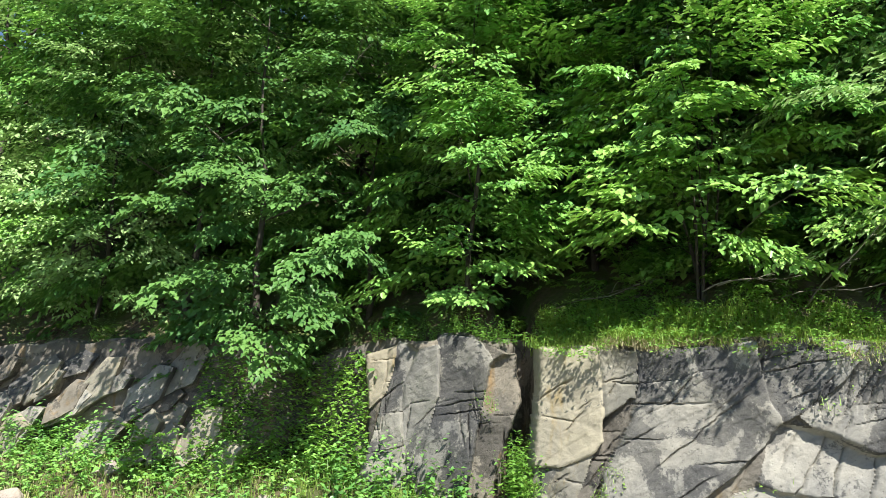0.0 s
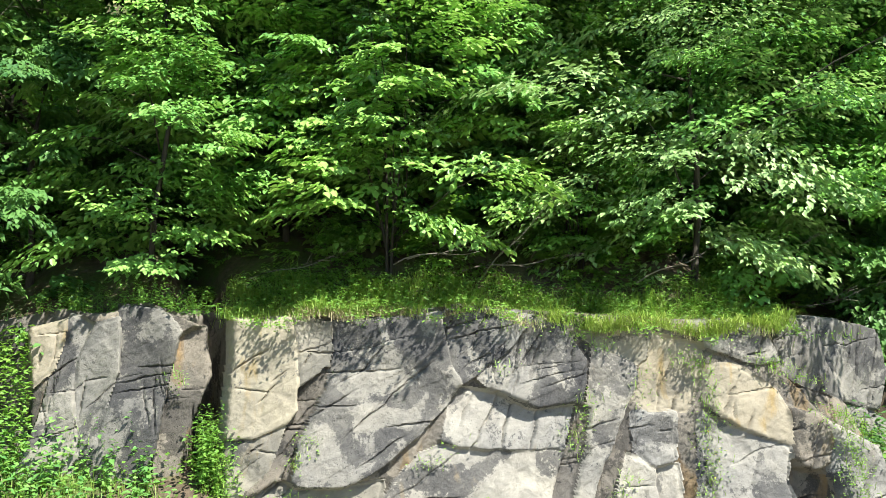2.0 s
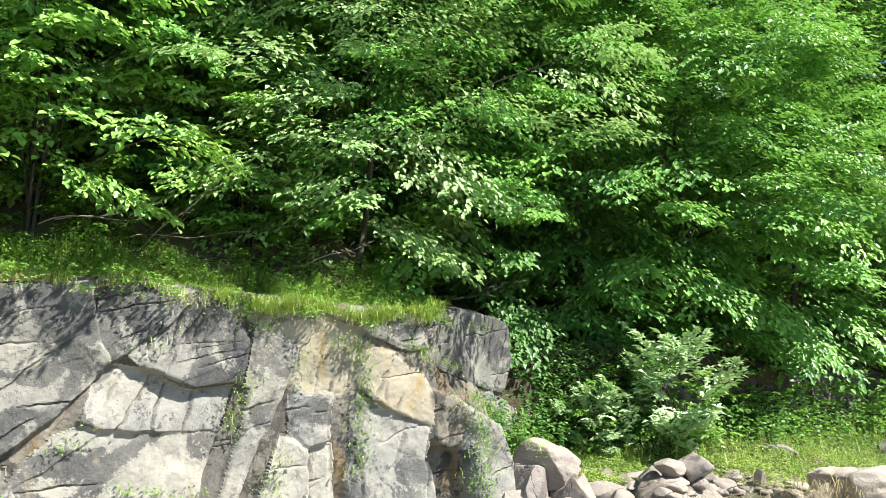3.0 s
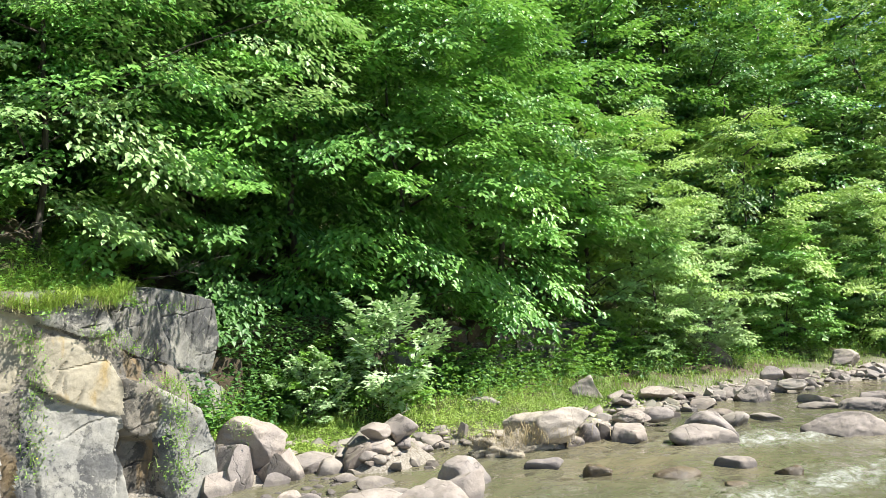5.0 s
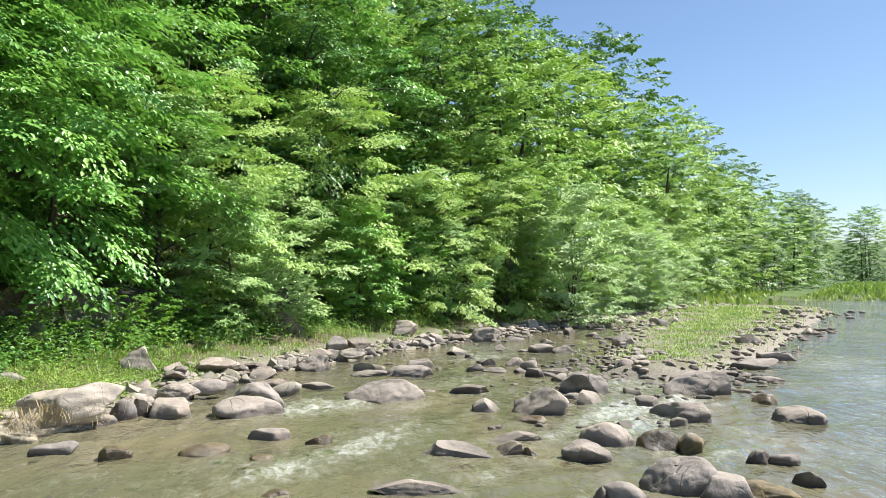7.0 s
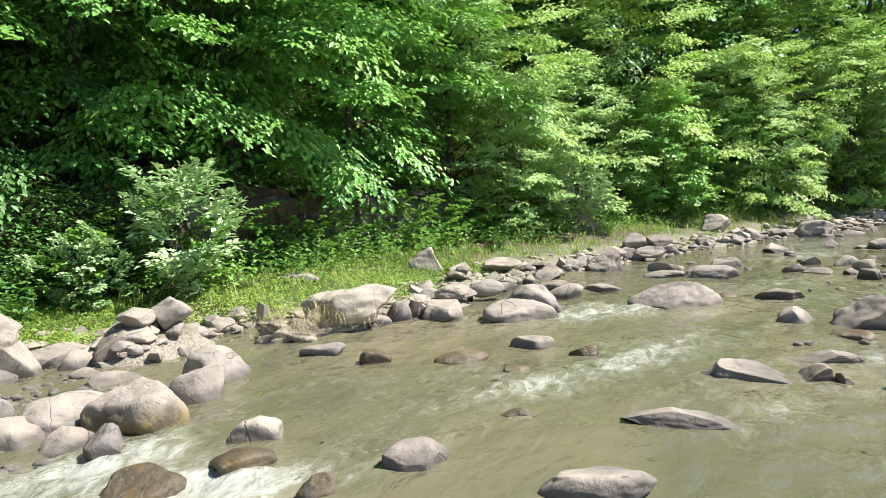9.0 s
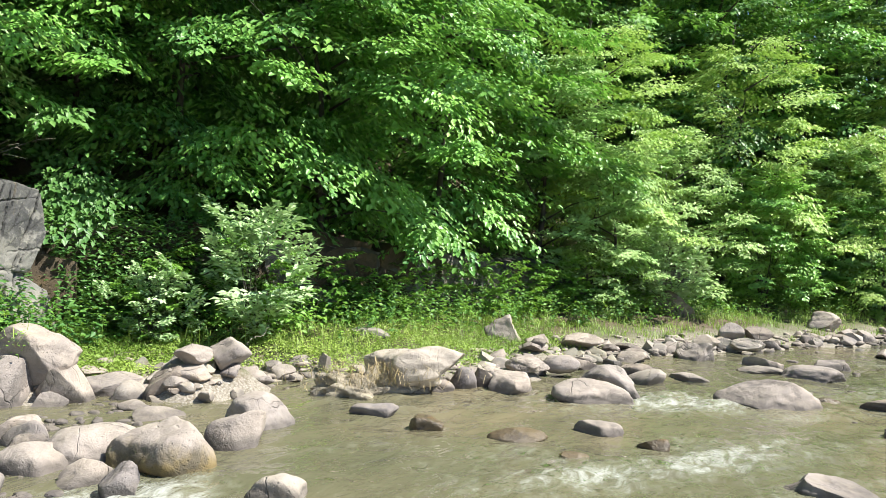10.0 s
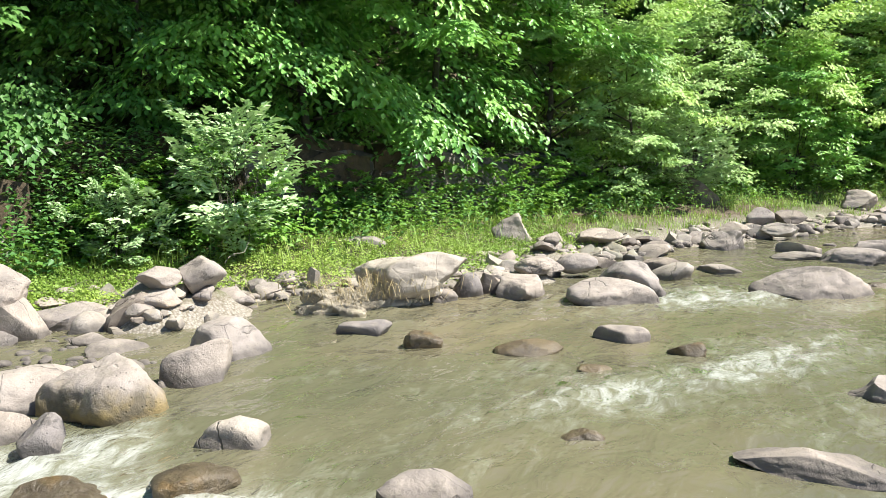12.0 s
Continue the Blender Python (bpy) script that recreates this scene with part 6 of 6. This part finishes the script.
ys = shore(xs) + (wall(xs) + 0.2 - shore(xs)) * grass_rng.triangular(0.45, 0.85, 1.0, n)
leafy_stems("nettles_on_bank", xs, ys, land(xs, ys), grass_rng.triangular(0.15, 0.35, 0.8, n), 36, 0.085, "tall nettles and weeds at the foot of the shaded wall", "alder")
n = 500
xs = 8.0 + 14 * grass_rng.random(n) ** 1.3
ys = shore(xs) + (wall(xs) - shore(xs)) * grass_rng.uniform(0.35, 0.8, n)
blades("tall_grass_on_bank", xs, ys, land(xs, ys) - 0.02, grass_rng.uniform(0.25, 0.55, n), 37, "grass", "tall thin grass stalks along the bank", lean=0.7, width=0.0022)
n = 7000
xs = 6.8 + 16 * grass_rng.random(n) ** 1.4
room = wall(xs) + 0.3 - shore(xs)
ys = shore(xs) + room * grass_rng.uniform(0.5, 1.0, n)
herbs("herbs_on_bank", xs, ys, land(xs, ys), 5, 0.075, "nettles and broad-leaved herbs at the foot of the trees", tall=0.4)
n = 7000
xs = grass_rng.uniform(-7, 0.6, n)
ys = wall(xs) - grass_rng.uniform(-0.1, 1.7, n)
keep = patchy(xs, ys, 1.5, -0.3)
xs, ys = xs[keep], ys[keep]
blades("grass_below_cliff", xs, ys, land(xs, ys) - 0.02, grass_rng.uniform(0.08, 0.3, len(xs)), 6, "grass", "grass and weeds on the slope below the cliff")
n = 480
xs = grass_rng.uniform(-7, 0.4, n)
ys = wall(xs) - grass_rng.triangular(-0.1, 0.4, 1.9, n)
leafy_stems("tall_weeds_below_cliff", xs, ys, land(xs, ys), grass_rng.triangular(0.12, 0.3, 0.75, n), 34, 0.085, "tall leafy weeds on the slope below the cliff", "hornbeam")
n = 6500
xs = grass_rng.uniform(-7, 0.6, n)
ys = wall(xs) - grass_rng.uniform(0.7, 2.5, n)
keep = patchy(xs, ys, 1.1, 0.0)
xs, ys = xs[keep], ys[keep]
blades("dry_grass_below_cliff", xs, ys, land(xs, ys) - 0.02, grass_rng.uniform(0.08, 0.3, len(xs)), 35, "straw", "dry straw-coloured grass on the slope below the cliff", lean=1.2)
n = 4200
xs = grass_rng.uniform(-7, 0.9, n)
ys = wall(xs) - grass_rng.uniform(-0.4, 1.5, n)
keep = patchy(xs, ys, 1.7, -0.2)
xs, ys = xs[keep], ys[keep]
herbs("herbs_below_cliff", xs, ys, land(xs, ys), 7, 0.06, "leafy weeds on the shaded slope below the cliff", tall=0.3)
n = 5200
xs = grass_rng.uniform(-2.9, -0.8, n)
zs = 0.45 + 1.45 * grass_rng.random(n) ** 1.2
herbs("creepers_on_wall", xs, wall(xs) + 0.2 * (zs - 1.5) - 0.08 - 0.35 * (1.9 - zs) * grass_rng.random(n), zs, 22, 0.065, "leafy creepers and weeds covering the shaded wall", tall=0.12)
# creepers take the dark alder leaf: the wall's shade is put into their colour
n = 4200
xs = grass_rng.uniform(8.05, 10.2, n)
zs = 0.5 + 1.2 * grass_rng.random(n)
herbs("creepers_beside_cliff", xs, wall(xs) + 0.2 * (zs - 1.5) - 0.06 - 0.3 * (1.9 - zs) * grass_rng.random(n), zs, 23, 0.075, "leafy creepers hanging over the earth wall, coloured dark in place of shade", "alder", tall=0.12)
n = 26000
t = grass_rng.random(n)
side = grass_rng.normal(0, 0.5, n) * (1.0 + 2.4 * t)
xs, ys = 13.8 + 22.4 * t + 0.46 * side, -5.4 - 11.7 * t + 0.88 * side
keep = (bumps(xs, ys, 0.9, 1.0) * 0.5 + bumps(ys, xs, 2.3, 4.0) * 0.5 + grass_rng.normal(0, 0.35, n)) > -0.15
xs, ys, t = xs[keep], ys[keep], t[keep]
blades("grass_on_island", xs, ys, np.maximum(land(xs, ys), 0) - 0.02, grass_rng.uniform(0.03, 0.11, len(xs)) * (1 + t), 8, "grass", "light green grass on the shingle island", width=0.012, lean=1.4)
n = 12000
xs = grass_rng.uniform(38, 110, n)
ys = shore(xs) - grass_rng.uniform(-3, 30, n)
blades("meadow_grass", xs, ys, land(xs, ys) - 0.02, grass_rng.uniform(0.25, 0.6, n), 9, "grass", "pale green meadow grass where the valley opens", width=0.05)

# plants rooted in the joints of the cliff, and at its foot
crack_x, crack_z, crack_n = [], [], []
for x0, z0, x1, z1, count in [
    (5.15, 1.55, 4.98, 0.35, 900), (4.12, 1.35, 3.86, 0.75, 380), (4.66, 1.56, 4.48, 1.2, 160), (1.68, 0.95, 1.5, 0.6, 260), (4.3, 0.55, 4.2, 0.2, 260),
    (3.36, 1.5, 3.5, 1.7, 60), (5.95, 1.15, 6.2, 0.95, 700), (6.08, 0.95, 6.0, 0.1, 1100), (5.6, 1.62, 6.0, 1.4, 500), (4.95, 1.7, 5.1, 1.5, 300), (6.5, 1.0, 6.6, 0.5, 300), (3.0, 2.0, 6.5, 1.85, 900), (0.9, 0.75, 0.8, 0.2, 900), (2.5, 0.55, 2.9, 0.85, 120), (1.2, 0.35, 2.2, 0.25, 500),
    (0.5, 1.4, 0.52, 1.55, 140), (-0.35, 0.7, -0.25, 1.1, 90), (3.0, 0.3, 3.7, 0.25, 300), (4.0, 1.95, 4.3, 1.75, 300),
]:
    count = int(count * 0.36)
    f = grass_rng.random(count)
    crack_x.append(x0 + (x1 - x0) * f + grass_rng.normal(0, 0.07, count))
    crack_z.append(z0 + (z1 - z0) * f + grass_rng.normal(0, 0.04, count))
xs, zs = np.concatenate(crack_x), np.concatenate(crack_z)
ys = 8.817 - 0.505 * xs + 0.2 * (zs - 1.5) - 0.10 - grass_rng.uniform(0, 0.08, len(xs)) - 0.2 * step(xs, 5.6, 6.0) * step(1.5 - zs, 0.0, 0.3)
herbs("plants_in_cracks", xs, ys, zs - 0.05, 12, 0.030, "small leafy plants rooted in the joints of the cliff", tall=0.08)
blades("grass_in_cracks", xs[::3], ys[::3], zs[::3] - 0.03, grass_rng.uniform(0.05, 0.15, len(xs[::3])), 13, "grass", "thin grass growing from the joints of the cliff", lean=1.2)
pick_yellow = (np.abs(xs - 5.0) < 0.12) & (zs < 0.95)
herbs("yellow_flowers", xs[pick_yellow][::9], ys[pick_yellow][::9] - 0.05, zs[pick_yellow][::9], 14, 0.018, "small yellow flowers on the cliff", "yellow", tall=0.06)

xs = grass_rng.uniform(6.7, 9.5, 26)
ys = wall(xs) - grass_rng.uniform(0.2, 1.2, 26)
herbs("white_flowers", xs, ys, land(xs, ys) + 0.2, 16, 0.03, "a few small white flowers on the bank", "white", tall=0.3)


cx = 9.0 + grass_rng.normal(0, 0.26, 420)
cy = 2.74 - 0.9 * (cx - 9.0) + grass_rng.normal(0, 0.14, 420)
blades("dry_roots", cx, cy, np.full(420, 0.16) + grass_rng.uniform(-0.1, 0.12, 420), grass_rng.uniform(0.06, 0.2, 420), 21, "straw", "dry roots and straw hanging from the silt clump", lean=1.6, width=0.003)


# ---- dead wood ----
def dead_branch(x, y, z, length, turn, rise, twigs, seed, label):
    """A bare grey branch with side twigs, lying or leaning."""
    rnd = random.Random(seed)
    ob = empty("fallen_branch", x, y, z, turn)
    tagged(ob, label, "branch")
    bm = bmesh.new()
    pts = [(length * f, 0.05 * length * math.sin(5 * f + seed), rise * f + 0.03 * math.sin(9 * f)) for f in np.linspace(0, 1, 9)]
    tube_into(bm, pts, [0.007 * (1.1 - 0.9 * f) for f in np.linspace(0, 1, 9)], 6)
    part("stem", bm, GREY_WOOD, ob)
    for k in range(twigs):
        bm = bmesh.new()
        f = rnd.uniform(0.2, 0.95)
        foot = Vector((length * f, 0.05 * length * math.sin(5 * f + seed), rise * f))
        way = Vector((rnd.uniform(0.2, 1), rnd.uniform(-0.9, 0.9), rnd.uniform(-0.2, 0.6))) * length * rnd.uniform(0.12, 0.3)
        tube_into(bm, [foot, foot + way * 0.5 + Vector((0, 0, 0.02)), foot + way], [0.004, 0.003, 0.0015], 5)
        part("twig", bm, GREY_WOOD, ob)
    return ob


dead_branch(7.35, 5.35, float(land(7.35, 5.35)) + 0.04, 0.8, -12, 0.04, 5, 1, "bare grey fallen branch lying on the grassy bank")
dead_branch(9.0, 4.35, 0.36, 0.7, 20, 0.18, 6, 2, "bare dry driftwood branch caught among the stones")
for i in range(2):
    dead_branch(2.7 + 0.12 * i, float(wall(2.8)) + 0.75 - 0.08 * i, 2.66 + 0.05 * i, 1.1 + 0.15 * i, -38 + 12 * i, 0.28 - 0.1 * i, 7, 10 + i, "thin bare twigs reaching out over the grass above the cliff")

for i, (x, off, z, length, turn, rise) in enumerate([(1.3, 0.9, 2.55, 1.2, -20, 0.3), (3.4, 0.8, 2.6, 1.3, -25, 0.15), (3.7, 1.1, 2.5, 1.0, -60, 0.9), (5.2, 1.0, 2.45, 1.1, -40, 0.5), (6.4, 0.9, 2.3, 1.2, -15, 0.8), (6.9, 0.7, 2.1, 1.3, -50, 0.35), (-2.2, 0.5, 4.6, 1.6, -30, 1.4), (-2.6, 0.4, 4.4, 1.5, 190, 1.5)]):
    dead_branch(x, float(wall(x)) + off, z, length, turn, rise, 8, 20 + i, "thin bare twigs in the shade under the trees")


# ---- fence in the meadow ----
def fence(x, y, turn, count, gap):
    ob = empty("meadow_fence", x, y, float(land(x, y)), turn)
    tagged(ob, "weathered wooden post-and-rail fence in the meadow", "fence")
    for k in range(count):
        bm = bmesh.new()
        tube_into(bm, [(k * gap, 0, -0.3), (k * gap, 0.02, 0.6), (k * gap + 0.03, 0, 1.25)], [0.07, 0.065, 0.06], 7)
        part("post", bm, GREY_WOOD, ob)
    for height in (0.55, 1.0):
        bm = bmesh.new()
        tube_into(bm, [(-0.2, 0.08, height), (count * gap * 0.5, 0.06, height - 0.05), ((count - 1) * gap + 0.2, 0.08, height)], [0.045, 0.045, 0.04], 6)
        part("rail", bm, GREY_WOOD, ob)
    return ob


fence(66.5, -35.2, 61, 7, 0.5)
